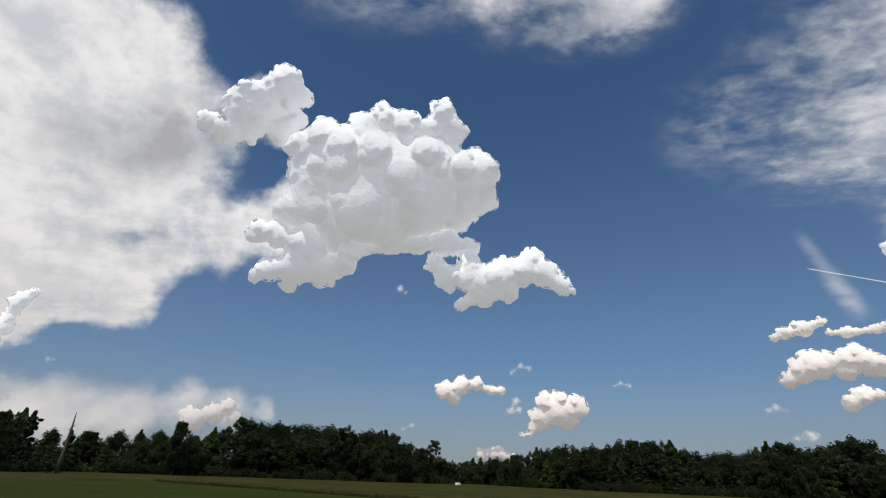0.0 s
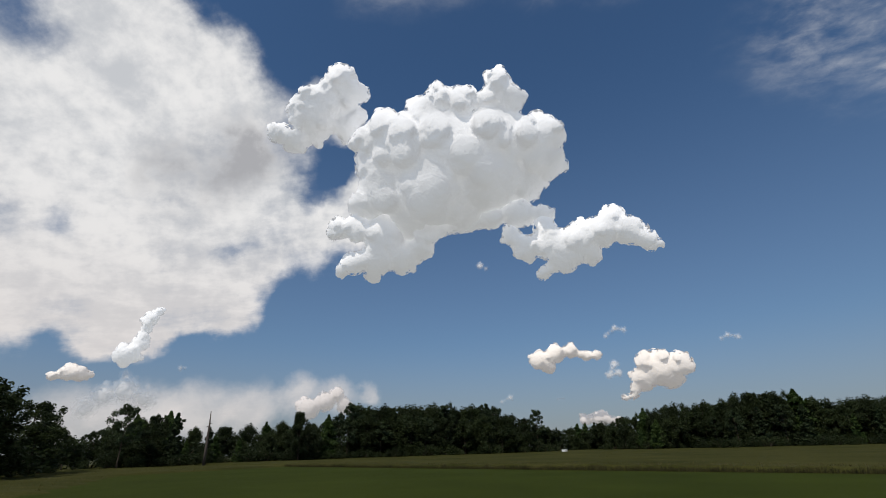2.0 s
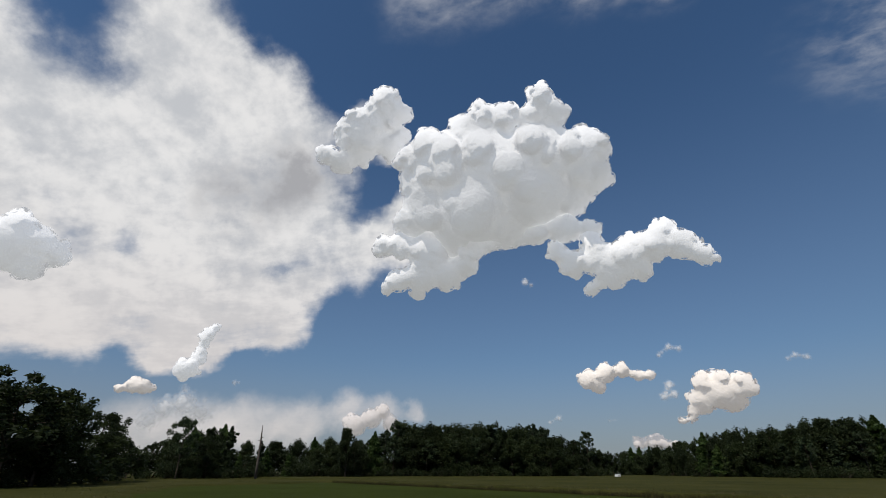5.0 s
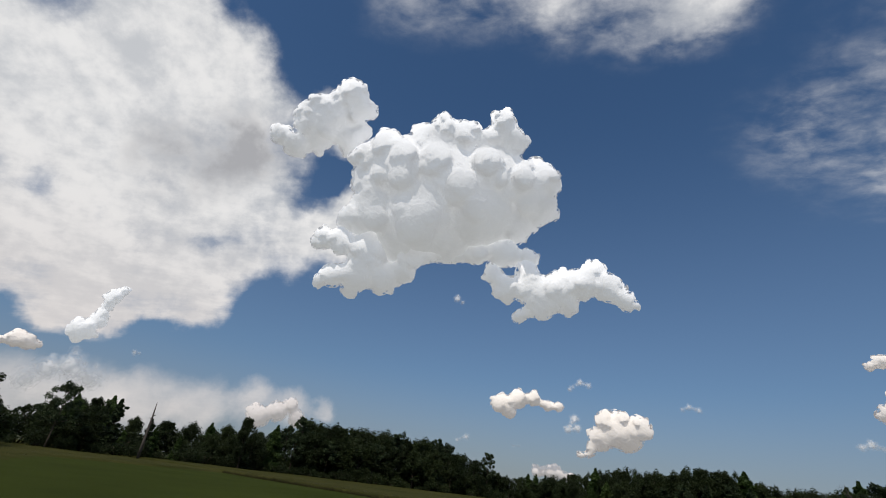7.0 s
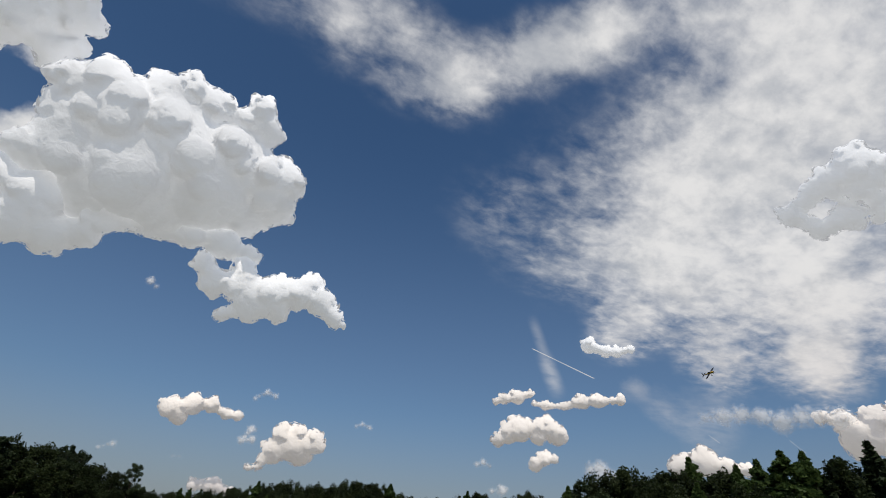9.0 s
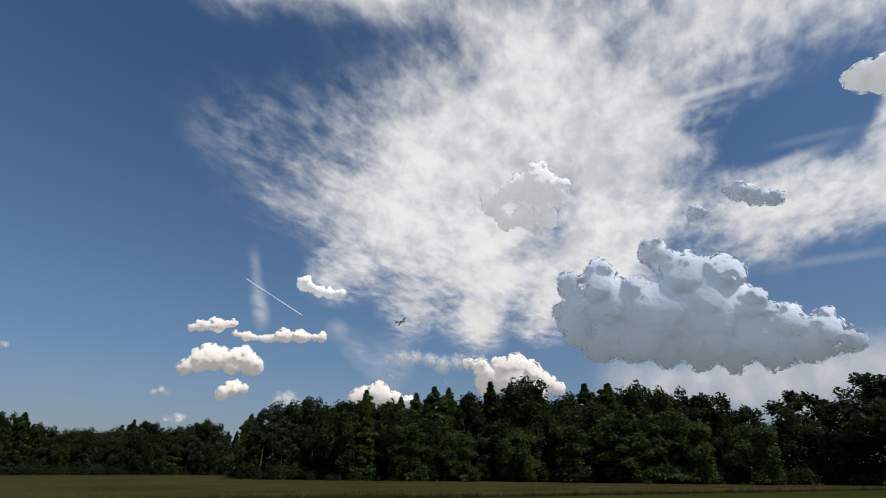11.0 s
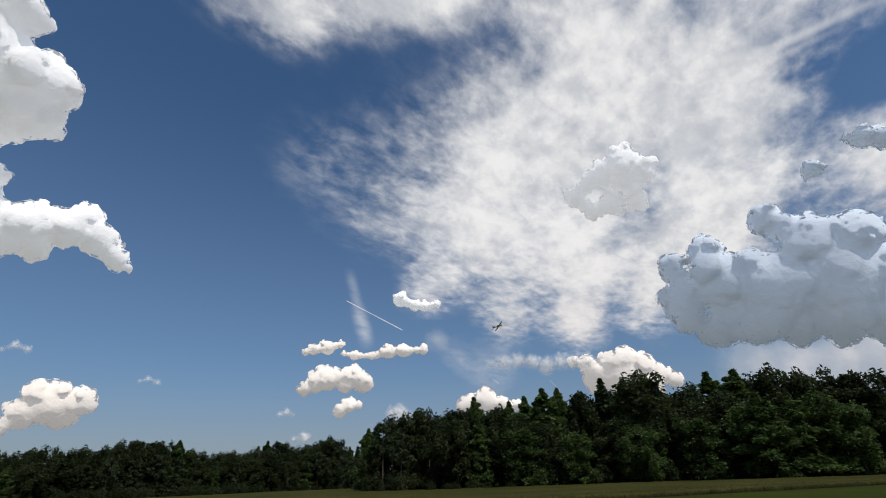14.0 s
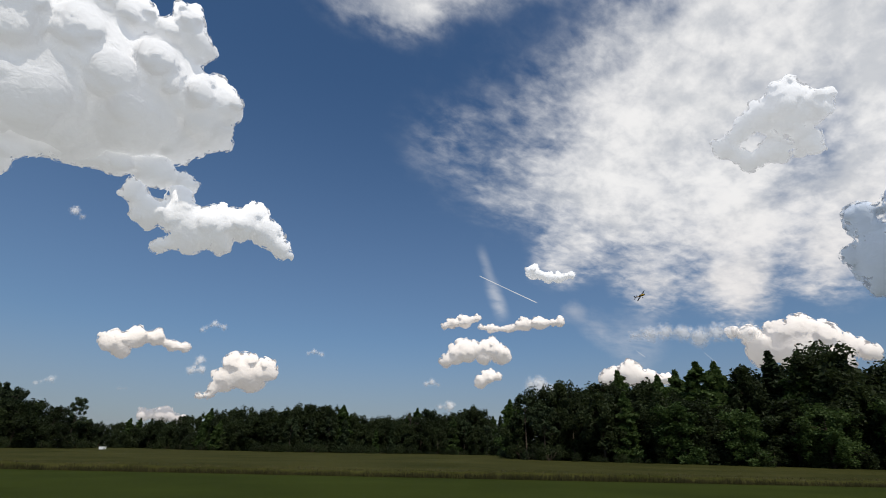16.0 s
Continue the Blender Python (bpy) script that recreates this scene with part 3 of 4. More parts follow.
# The wood's skyline and its distance, by azimuth.
SKYLINE = [(-66, 7.7), (-60, 7.7), (-57.6, 7.3), (-55.4, 6.7), (-53.6, 4.8), (-51.1, 5.2), (-49, 4.2), (-48, 1.9), (-47, 2.6), (-44.6, 3.2), (-43, 3.9), (-40.1, 4.5), (-38.5, 2.6), (-35.1, 2.7), (-30.7, 3.2), (-26.1, 3.2), (-21.6, 5.1), (-19.2, 4.8), (-10, 4.8), (-6.2, 4.7), (-3.2, 3.2), (-1, 2.3), (1, 1.9), (4.1, 2.2), (7.2, 2.5), (11.6, 3.7), (15.2, 3.9), (20.5, 4.7), (23.7, 4.2), (26.7, 3.4), (29.6, 3.4), (34, 4.4), (35.5, 3.7), (38.9, 4.9), (41.5, 2.9), (43.3, 5.4), (44.8, 6.6), (50.7, 7.4), (59.5, 7.5), (69.4, 8.8), (76.5, 8.2), (84.8, 8.6), (88, 7.6), (90.5, 8.3), (93.7, 6.4), (98, 7.1), (101, 7.5), (102.3, 6), (104.6, 7.6), (120, 7.9)]
STAND = [(-66, 62), (-53, 64), (-50, 80), (-47, 112), (-40, 112), (-30, 122), (-20, 135), (-8, 140), (-1, 160), (4, 215), (9, 175), (16, 150), (28, 165), (41, 185),
         (42.8, 120), (44, 93), (60, 90), (73, 92), (85, 94), (95, 98), (105, 104), (122, 104)]
MIX = [(-66, "o"), (-52, "oop"), (-45, "oos"), (-38, "oos"), (-24, "ooop"), (-4, "oop"), (3, "oos"), (9, "oos"), (15, "soosp"), (32, "oosp"), (42, "ssoop"), (60, "oops"), (80, "oos"), (88, "oosp"), (100, "ooo")]


def lookup(table, az):
    return float(np.interp(az, [r[0] for r in table], [r[1] for r in table]))


def mixed(az):
    return random.choice([k for a, k in MIX if a <= az][-1])


random.seed(7)
az = -64.0
while az < 119:
    d = lookup(STAND, az)
    rise = lookup(SKYLINE, az)
    # Back row: reaches the skyline.
    dd = d + random.uniform(5, 11)
    k = mixed(az)
    h = (dd * math.tan(radians(rise)) + 1.7) * (random.uniform(1.0, 1.13) if k == "s" else random.uniform(0.93, 1.03))
    if az < -46 or az > 92:
        plant("t", az, dd, h * random.uniform(0.97, 1.06), random.uniform(0.9, 1.1))
    else:
        plant(k, az, dd, h, random.uniform(1.0, 1.3) if k == "s" else random.uniform(0.75, 1.0))
    az += math.degrees(random.uniform(2.6, 4.2) / d) * (1.3 if az > 92 else 1)
az = -63.0
while az < 119:
    d = lookup(STAND, az)
    rise = lookup(SKYLINE, az)
    # Deeper in the wood: closes the gaps between the crowns.
    dd = d + random.uniform(13, 19)
    if (az < -54 or -46 < az < 96) and not 41 < az < 43.5:
        plant(random.choice("ooos"), az, dd, (dd * math.tan(radians(rise)) + 1.7) * random.uniform(0.86, 0.97), random.uniform(0.95, 1.2))
    az += math.degrees(random.uniform(3.6, 5.4) / d)
az = -64.0
while az < 119:
    d = lookup(STAND, az)
    rise = lookup(SKYLINE, az)
    # Front row: lower, with boughs to the ground.
    h = (d * math.tan(radians(rise)) + 1.7) * random.uniform(0.55, 0.88)
    plant(mixed(az), az, d + random.uniform(-2, 3), h, random.uniform(1.0, 1.3))
    az += math.degrees(random.uniform(3.6, 6.0) / d)
az = -64.0
while az < 119:
    d = lookup(STAND, az)
    plant("b", az, d - random.uniform(1.5, 5), random.uniform(1.3, 3.4), random.uniform(1.0, 1.6))
    plant("b", az + random.uniform(-1, 1), d + random.uniform(4, 9), random.uniform(4.0, 6.0), random.uniform(1.0, 1.3))
    az += math.degrees(random.uniform(2.8, 5.0) / d)

# Trees that stand out singly.
for az, d, rise in ((83.6, 88, 5.6), (87.6, 89, 6.0), (85.4, 86, 4.2), (90.5, 90, 5.0), (60.5, 86, 5.0), (66.0, 86, 4.2), (72.5, 87, 4.6), (78.5, 88, 4.9), (96.0, 92, 4.4)):
    plant("g", az, d, d * math.tan(radians(rise)) + 1.7, 1.15)
plant("p", -1.1, 166, 166 * math.tan(radians(3.95)) + 1.7, 0.8, 0)
plant("o", -27.5, 118, 118 * math.tan(radians(4.25)) + 1.7, 0.62, 2)
plant("p", -44.0, 105, 105 * math.tan(radians(4.9)) + 1.7, 0.9, 2)
plant("t", -55.0, 64, 64 * math.tan(radians(6.9)) + 1.7, 1.1, 0)
plant("t", -52.9, 70, 70 * math.tan(radians(5.6)) + 1.7, 1.0, 1)
plant("o", -53.6, 66, 66 * math.tan(radians(3.4)) + 1.7, 1.3, 3)
plant("o", -50.4, 76, 76 * math.tan(radians(3.0)) + 1.7, 1.4, 0)
plant("t", -57.5, 60, 60 * math.tan(radians(7.5)) + 1.7, 1.25)
plant("t", -61.0, 58, 58 * math.tan(radians(7.9)) + 1.7, 1.2)
plant("o", 74.2, 96, 96 * math.tan(radians(9.9)) + 1.7, 1.0, 0)
plant("t", 106.5, 100, 100 * math.tan(radians(8.1)) + 1.7, 1.25)
plant("s", 84.0, 86, 86 * math.tan(radians(6.6)) + 1.7, 1.5, 2)
plant("s", 86.6, 87, 87 * math.tan(radians(6.0)) + 1.7, 1.6, 0)

# A dead trunk with stubs leans out of the wood.
snag_root = tagged(new("dead_tree"), "bare grey dead trunk with broken stubs among the trees", "dead tree")
snag_root.location = heading(-36.6, 0, 104)
H = 104 * math.tan(radians(4.35)) + 1.7
sv, sf = tube([(0, 0, 0), (-0.05, 0, H * 0.35), (-0.1, 0.05, H * 0.7), (-0.18, 0, H)], [0.26, 0.22, 0.17, 0.05], 9)
trunk = new("trunk", mesh("trunk", sv, sf, M_DEAD, True))
trunk.parent = snag_root
for z, l, s in ((0.62, 0.9, 1), (0.70, 0.7, -1), (0.76, 0.5, 1), (0.5, 0.8, -1), (0.84, 0.35, -1)):
    v, f = tube([(-0.1, 0, H * z), (-0.1 + s * l * 0.7, 0.1, H * z + 0.25 * l), (-0.1 + s * l, 0.15, H * z + 0.1)], [0.09, 0.06, 0.03], 6)
    stub = new("broken_branch", mesh("broken_branch", v, f, M_DEAD, True))
    stub.parent = snag_root


# A leafless grey tree shows its twigs over the far wood.
bare = tagged(new("bare_tree"), "leafless grey tree with fine twigs above the wood", "dead tree")
bare.location = heading(31.6, 0, 172)
H = 172 * math.tan(radians(4.3)) + 1.7
rng = np.random.default_rng(77)
boughs, twigs = [tube([(0, 0, 0), (0.1, 0, H * 0.4), (0, 0.1, H * 0.75)], [0.22, 0.17, 0.08], 7)], []
for k in range(13):
    z, a = H * rng.uniform(0.45, 0.74), rng.uniform(0, 6.28)
    l = rng.uniform(2.5, 4.2)
    end = Vector((math.cos(a) * l * 0.75, math.sin(a) * l * 0.75, min(z + l * 0.75, H * 0.97)))
    boughs.append(tube([(0, 0, z), Vector((0, 0, z)).lerp(end, 0.5) + Vector((0, 0, 0.2)), end], [0.07, 0.05, 0.02], 5))
    for _ in range(9):
        s = Vector((0, 0, z)).lerp(end, rng.uniform(0.4, 1.0))
        e = s + Vector((rng.normal(0, 0.5), rng.normal(0, 0.5), rng.uniform(0.3, 1.1)))
        twigs.append(tube([s, s.lerp(e, 0.5) + Vector((0.05, 0, 0)), e], [0.025, 0.02, 0.012], 3))
for nm, pieces in (("trunk", boughs), ("twigs", twigs)):
    v, f = joined(pieces)
    ob = new(nm, mesh(nm, v, f, M_DEAD, True))
    ob.parent = bare


def block(bm, x, y, z, sx, sy, sz, bevel=0.0):
    geo = bmesh.ops.create_cube(bm, size=1, matrix=Matrix.Translation((x, y, z)) @ Matrix.Diagonal((sx, sy, sz, 1)))
    if bevel:
        bmesh.ops.bevel(bm, geom=[e for e in bm.edges if all(v in geo["verts"] for v in e.verts)], offset=bevel, segments=2, affect="EDGES")


# A small white shed at the far side of the field.
shed = tagged(new("shed"), "small white shed before the far trees", "shed")
shed.matrix_basis = Matrix.Translation(heading(1.65, 0, 142)) @ Matrix.Rotation(radians(-8), 4, "Z") @ Matrix.Diagonal((0.68, 0.68, 0.8, 1))
bm = bmesh.new()
block(bm, 0, 0, 0.62, 2.0, 1.4, 1.24, 0.02)
part("wall", bm, M_PAINT, shed)
bm = bmesh.new()
block(bm, 0, 0, 1.28, 2.15, 1.55, 0.08, 0.02)
part("roof", bm, M_PAINT, shed, "white sheet roof")
bm = bmesh.new()
block(bm, 0.55, -0.71, 0.55, 0.5, 0.03, 0.95, 0.008)
part("door", bm, M_ROOF, shed, "grey door")

# ---- model aeroplane, as it flies past ----
plane = tagged(new("model_aeroplane"), "yellow and black model aeroplane in flight", "aeroplane")
PLANE_D = 62.0
v, f = tube([(0.78, 0, 0), (0.70, 0, 0), (0.45, 0, 0.01), (0.05, 0, 0.02), (-0.45, 0, 0.03), (-0.85, 0, 0.05)], [0.03, 0.075, 0.1, 0.1, 0.055, 0.02], 10)
body = new("fuselage", mesh("fuselage", v, f, M_YELLOW, True))
body.parent = plane
bm = bmesh.new()
bmesh.ops.create_uvsphere(bm, u_segments=10, v_segments=6, radius=0.1, matrix=Matrix.Translation((0.12, 0, 0.1)) @ Matrix.Diagonal((2.0, 0.8, 0.8, 1)))
part("canopy", bm, M_BLACK, body, "black canopy")
for s in (1, -1):
    bm = bmesh.new()
    block(bm, 0.14, s * 0.47, 0.0, 0.30, 0.86, 0.035, 0.012)
    part("wing", bm, M_BLACK, plane, "dark wing")
    bm = bmesh.new()
    block(bm, -0.76, s * 0.19, 0.06, 0.17, 0.36, 0.02, 0.006)
    part("tailplane", bm, M_BLACK, plane)
    v, f = tube([(0.30, s * 0.07, -0.06), (0.32, s * 0.17, -0.22)], [0.012, 0.01], 5)
    leg = new("landing_leg", mesh("landing_leg", v, f, M_BLACK))
    leg.parent = plane
    bm = bmesh.new()
    bmesh.ops.create_cone(bm, cap_ends=True, segments=14, radius1=0.055, radius2=0.055, depth=0.035, matrix=Matrix.Translation((0.32, s * 0.18, -0.23)) @ Matrix.Rotation(radians(90), 4, "X"))
    part("wheel", bm, M_BLACK, leg)
bm = bmesh.new()
block(bm, -0.80, 0, 0.19, 0.17, 0.02, 0.26, 0.006)
part("fin", bm, M_BLACK, plane)
bm = bmesh.new()
block(bm, 0.80, 0, 0, 0.015, 0.03, 0.36, 0.004)
part("propeller", bm, M_BLACK, plane)
plane.matrix_basis = Matrix.Translation(heading(58.7, 18.0, PLANE_D)) @ Matrix.Rotation(radians(-108), 4, "Z") @ Matrix.Rotation(radians(50), 4, "X")

# ---- clouds ----


def cloud_material(name, colour, fill_glow, fill_colour=(0.74, 0.755, 0.785), most=1.0, soften=0.88, relief=5.0, torn=0.95, rim=0.34):
    """Vapour in the sun. A low even emission is added on all sides, to stand for light scattered through a cloud's
    whole depth.
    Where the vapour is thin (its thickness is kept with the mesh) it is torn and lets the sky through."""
    m = bpy.data.materials.new(name)
    m.use_nodes = True
    t = m.node_tree
    for n in list(t.nodes):
        if n.type != "OUTPUT_MATERIAL":
            t.nodes.remove(n)

    def node(kind, **props):
        n = t.nodes.new("ShaderNode" + kind)
        for key, value in props.items():
            setattr(n, key, value)
        return n

    def grain(scale, detail, rough, swirled):
        n = node("TexNoise")
        for key, value in (("Scale", scale), ("Detail", detail), ("Roughness", rough), ("Distortion", swirled)):
            n.inputs[key].default_value = value
        t.links.new(place, n.inputs["Vector"])
        return n.outputs[0]

    def sums(op, x, y, z=0.0):
        n = node("Math", operation=op)
        for k, v in enumerate((x, y, z)):
            if isinstance(v, (int, float)):
                n.inputs[k].default_value = v
            else:
                t.links.new(v, n.inputs[k])
        return n.outputs[0]

    # The grain is finer on small clouds: "grain_size" is the length of one unit of it.
    tc, own = node("TexCoord"), node("Attribute", attribute_name="grain_size", attribute_type="OBJECT")
    scaled = node("VectorMath", operation="SCALE")
    t.links.new(tc.outputs["Object"], scaled.inputs[0])
    t.links.new(sums("DIVIDE", 1.0, own.outputs["Fac"]), scaled.inputs["Scale"])
    place = scaled.outputs[0]
    geo, form, deep = node("NewGeometry"), node("Attribute", attribute_name="large_form"), node("Attribute", attribute_name="thickness")
    blend = node("Mix", data_type="VECTOR")
    blend.inputs[0].default_value = soften
    t.links.new(geo.outputs["Normal"], blend.inputs[4])
    t.links.new(form.outputs["Vector"], blend.inputs[5])
    bump = node("Bump")
    bump.inputs["Strength"].default_value, bump.inputs["Distance"].default_value = 1.0, relief
    t.links.new(grain(1.3, 3, 0.5, 0.4), bump.inputs["Height"])
    t.links.new(blend.outputs[1], bump.inputs["Normal"])
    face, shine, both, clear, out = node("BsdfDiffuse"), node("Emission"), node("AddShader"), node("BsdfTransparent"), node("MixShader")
    face.inputs["Color"].default_value, shine.inputs["Color"].default_value = (*colour, 1), (*fill_colour, 1)
    shine.inputs["Strength"].default_value = fill_glow
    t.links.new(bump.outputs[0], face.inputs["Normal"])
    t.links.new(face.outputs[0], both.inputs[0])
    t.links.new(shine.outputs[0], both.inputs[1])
    edge = sums("ADD", deep.outputs["Fac"], sums("MULTIPLY", sums("SUBTRACT", grain(1.7, 5, 0.5, 0.5), 0.47), torn * 2))
    mr = node("MapRange", interpolation_type="SMOOTHSTEP")
    mr.inputs[1].default_value, mr.inputs[2].default_value, mr.inputs[4].default_value = 0.0, rim / most ** 2, most
    t.links.new(edge, mr.inputs[0])
    t.links.new(mr.outputs[0], out.inputs[0])
    t.links.new(clear.outputs[0], out.inputs[1])
    t.links.new(both.outputs[0], out.inputs[2])
    t.links.new(out.outputs[0], t.nodes["Material Output"].inputs[0])
    return m


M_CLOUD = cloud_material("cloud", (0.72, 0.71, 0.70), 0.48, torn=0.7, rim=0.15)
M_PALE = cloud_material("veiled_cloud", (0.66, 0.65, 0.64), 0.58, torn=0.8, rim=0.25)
# Greyer copies of the cloud: their shade is put into colour and emission.
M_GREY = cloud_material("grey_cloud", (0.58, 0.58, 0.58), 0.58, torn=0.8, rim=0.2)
M_SHADED = cloud_material("shaded_cloud", (0.61, 0.66, 0.73), 0.23, (0.60, 0.72, 0.90), soften=0.92, relief=4, torn=1.2, rim=0.4)
# Low clouds: the warm haze before them is put into these two colours.
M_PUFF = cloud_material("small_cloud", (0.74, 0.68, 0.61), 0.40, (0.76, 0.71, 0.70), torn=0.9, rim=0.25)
M_HAZY = cloud_material("haze_tinted_cloud", (0.54, 0.49, 0.46), 0.46, (0.74, 0.70, 0.69), most=0.8, torn=0.9, rim=0.3)
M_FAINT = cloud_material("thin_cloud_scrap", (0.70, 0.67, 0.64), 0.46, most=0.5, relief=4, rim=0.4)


def ball(level):
    bm = bmesh.new()
    bmesh.ops.create_icosphere(bm, subdivisions=level, radius=1)
    v = np.array([p.co[:] for p in bm.verts])
    f = np.array([[p.index for p in q.verts] for q in bm.faces])
    bm.free()
    return v, f


BALLS = {k: ball(k) for k in (1, 2, 3)}
HASH = np.random.default_rng(99).permutation(256)
SLOPES = np.random.default_rng(98).normal(size=(256, 3))
SLOPES /= np.linalg.norm(SLOPES, axis=1)[:, None]


def swirl(p):
    """Gradient noise at many points at once, about -0.7 to 0.7."""
    i = np.floor(p).astype(int)
    f = p - i
    w = f * f * f * (f * (f * 6 - 15) + 10)
    total = np.zeros(len(p))
    for dx in (0, 1):
        for dy in (0, 1):
            for dz in (0, 1):
                k = HASH[(HASH[(HASH[(i[:, 0] + dx) & 255] + i[:, 1] + dy) & 255] + i[:, 2] + dz) & 255]
                g = (SLOPES[k] * (f - (dx, dy, dz))).sum(axis=1)
                total += g * np.where(dx, w[:, 0], 1 - w[:, 0]) * np.where(dy, w[:, 1], 1 - w[:, 1]) * np.where(dz, w[:, 2], 1 - w[:, 2])
    return total


def polygons(name, vs, fs, material):
    """A mesh out of arrays of corners and of faces with equally many sides."""
    me = bpy.data.meshes.new(name)
    me.vertices.add(len(vs))
    me.vertices.foreach_set("co", np.ascontiguousarray(vs, dtype=np.float32).ravel())
    me.loops.add(fs.size)
    me.loops.foreach_set("vertex_index", fs.ravel().astype(np.int32))
    me.polygons.add(len(fs))
    me.polygons.foreach_set("loop_start", np.arange(0, fs.size, fs.shape[1]))
    me.update()
    me.shade_smooth()
    me.materials.append(material)
    return me


def fused(vs, fs, size):
    """One closed skin round overlapping balls; stray crumbs are left out."""
    ob = new("fusing", polygons("fusing", vs, fs, None))
    rm = ob.modifiers.new("fuse", "REMESH")
    rm.mode, rm.voxel_size = "VOXEL", size
    me = bpy.data.meshes.new_from_object(ob.evaluated_get(bpy.context.evaluated_depsgraph_get()))
    v, f = np.zeros(len(me.vertices) * 3), np.zeros(len(me.loops), dtype=np.int32)
    me.vertices.foreach_get("co", v)
    me.loops.foreach_get("vertex_index", f)
    raw = ob.data
    bpy.data.objects.remove(ob)
    bpy.data.meshes.remove(raw)
    bpy.data.meshes.remove(me)
    v, f = v.reshape(-1, 3), f.reshape(-1, 4)
    label = np.arange(len(v))
    while True:
        low = label[f].min(axis=1)
        fresh = label.copy()
        for k in range(4):
            np.minimum.at(fresh, f[:, k], low)
        fresh = fresh[fresh]
        if (fresh == label).all():
            break
        label = fresh
    names, counts = np.unique(label, return_counts=True)
    keep = label == names[counts.argmax()]
    index = np.cumsum(keep) - 1
    return v[keep], index[f[keep[f[:, 0]]]]


def outward(v, f):
    n = np.cross(v[f[:, 2]] - v[f[:, 0]], v[f[:, 3]] - v[f[:, 1]])
    total = np.zeros_like(v)
    for k in range(4):
        np.add.at(total, f[:, k], n)
    return total / np.maximum(np.linalg.norm(total, axis=1), 1e-9)[:, None]


def cumulus(label, d, puffs, seed=1, stuff=M_CLOUD, flat=-1.0):
    """A heaped cloud d metres off: puffs (azimuth, elevation, radius in degrees), each overgrown with smaller ones, fused into one skin and billowed."""
    rng = np.random.default_rng(seed)
    degree = d * math.tan(radians(1))
    largest = max(r for _, _, r in puffs)
    coarse = min(1.0, max(0.3, largest / 2.2))
    rows = list(puffs)
    if largest < 1.4:
        rows = [(az + rng.uniform(-0.2, 0.2) * r, el + rng.uniform(-0.25, 0.3) * r, r * rng.uniform(0.8, 1.2)) for az, el, r in puffs]
    # Each puff is tied to its nearest neighbour, so that the heap hangs together.
    for k, (a1, e1, r1) in enumerate(rows[1:len(puffs)]):
        a0, e0, r0 = min(rows[:k + 1], key=lambda p: math.hypot((a1 - p[0]) * math.cos(radians(e1)), e1 - p[1]) - p[2])
        for q in (0.33, 0.67):
            rows.append((a0 + (a1 - a0) * q, e0 + (e1 - e0) * q, (r0 + (r1 - r0) * q) * 0.72))
    main = []
    for az, el, r in rows:
        R = degree * r
        main.append((np.array(heading(az, el, d + rng.uniform(-0.15, 0.15) * R)), R * 0.9))
    grown = list(main)
    for c, R in main:
        for _ in range(14):
            q = rng.normal(size=3)
            q /= np.linalg.norm(q)
            q[2] = max(q[2], flat)
            grown.append((c + q * R * rng.uniform(0.70, 0.95), R * rng.uniform(0.22, 0.5)))
    margin = 0.10 * degree * coarse
    vs, fs, n = [], [], 0
    for c, R in grown:
        v, f = BALLS[3 if R > degree else 2]
        vs.append(v * (R + margin) + c)
        fs.append(f + n)
        n += len(v)
    vs = np.concatenate(vs)
    centre = vs.mean(axis=0)
    v, f = fused(vs - centre, np.concatenate(fs), degree * max(0.07, 0.2 * coarse))
    # The large form, by which the light is spread, follows the puffs and, half as strongly, the lobes on them.
    way = v + centre
    way /= np.linalg.norm(way, axis=1)[:, None]
    thick, large, lobes = np.full(len(v), -9.0), np.zeros_like(v), np.zeros_like(v)
    for k, (c, R) in enumerate(grown):
        away = v - (c - centre)
        near = np.exp(-(away ** 2).sum(axis=1) / (2 * (0.9 * R) ** 2))[:, None] * away / R ** 2
        lobes += near
        if k < len(main):
            large += near
        # How deep the vapour lies within the puffs, seen across the sky.
        far = np.linalg.norm(c)
        thick = np.maximum(thick, R / far - np.sqrt(np.maximum(0.0, 2 - 2 * way @ (c / far))))
    thick *= d / (degree * coarse)
    form = large / np.maximum(np.linalg.norm(large, axis=1), 1e-12)[:, None] + 0.75 * lobes / np.maximum(np.linalg.norm(lobes, axis=1), 1e-12)[:, None]
    form /= np.maximum(np.linalg.norm(form, axis=1), 1e-12)[:, None]
    normal = outward(v, f)
    at = v / (degree * coarse)
    lift = np.zeros(len(v))
    for wave, amount in ((2.1, 0.22), (1.0, 0.09), (0.5, 0.05)):
        lift += amount * (np.abs(swirl(at / wave + seed * 7.3 + wave)) * 2.2 - 0.55)
    v = v + normal * (lift * degree * coarse)[:, None]
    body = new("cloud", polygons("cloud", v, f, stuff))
    body.data.attributes.new("large_form", "FLOAT_VECTOR", "POINT").data.foreach_set("vector", form.astype(np.float32).ravel())
    body.data.attributes.new("thickness", "FLOAT", "POINT").data.foreach_set("value", thick.astype(np.float32))
    body["grain_size"] = degree * coarse
    body.location = centre
    return tagged(body, label, "cloud", "heaped clouds")


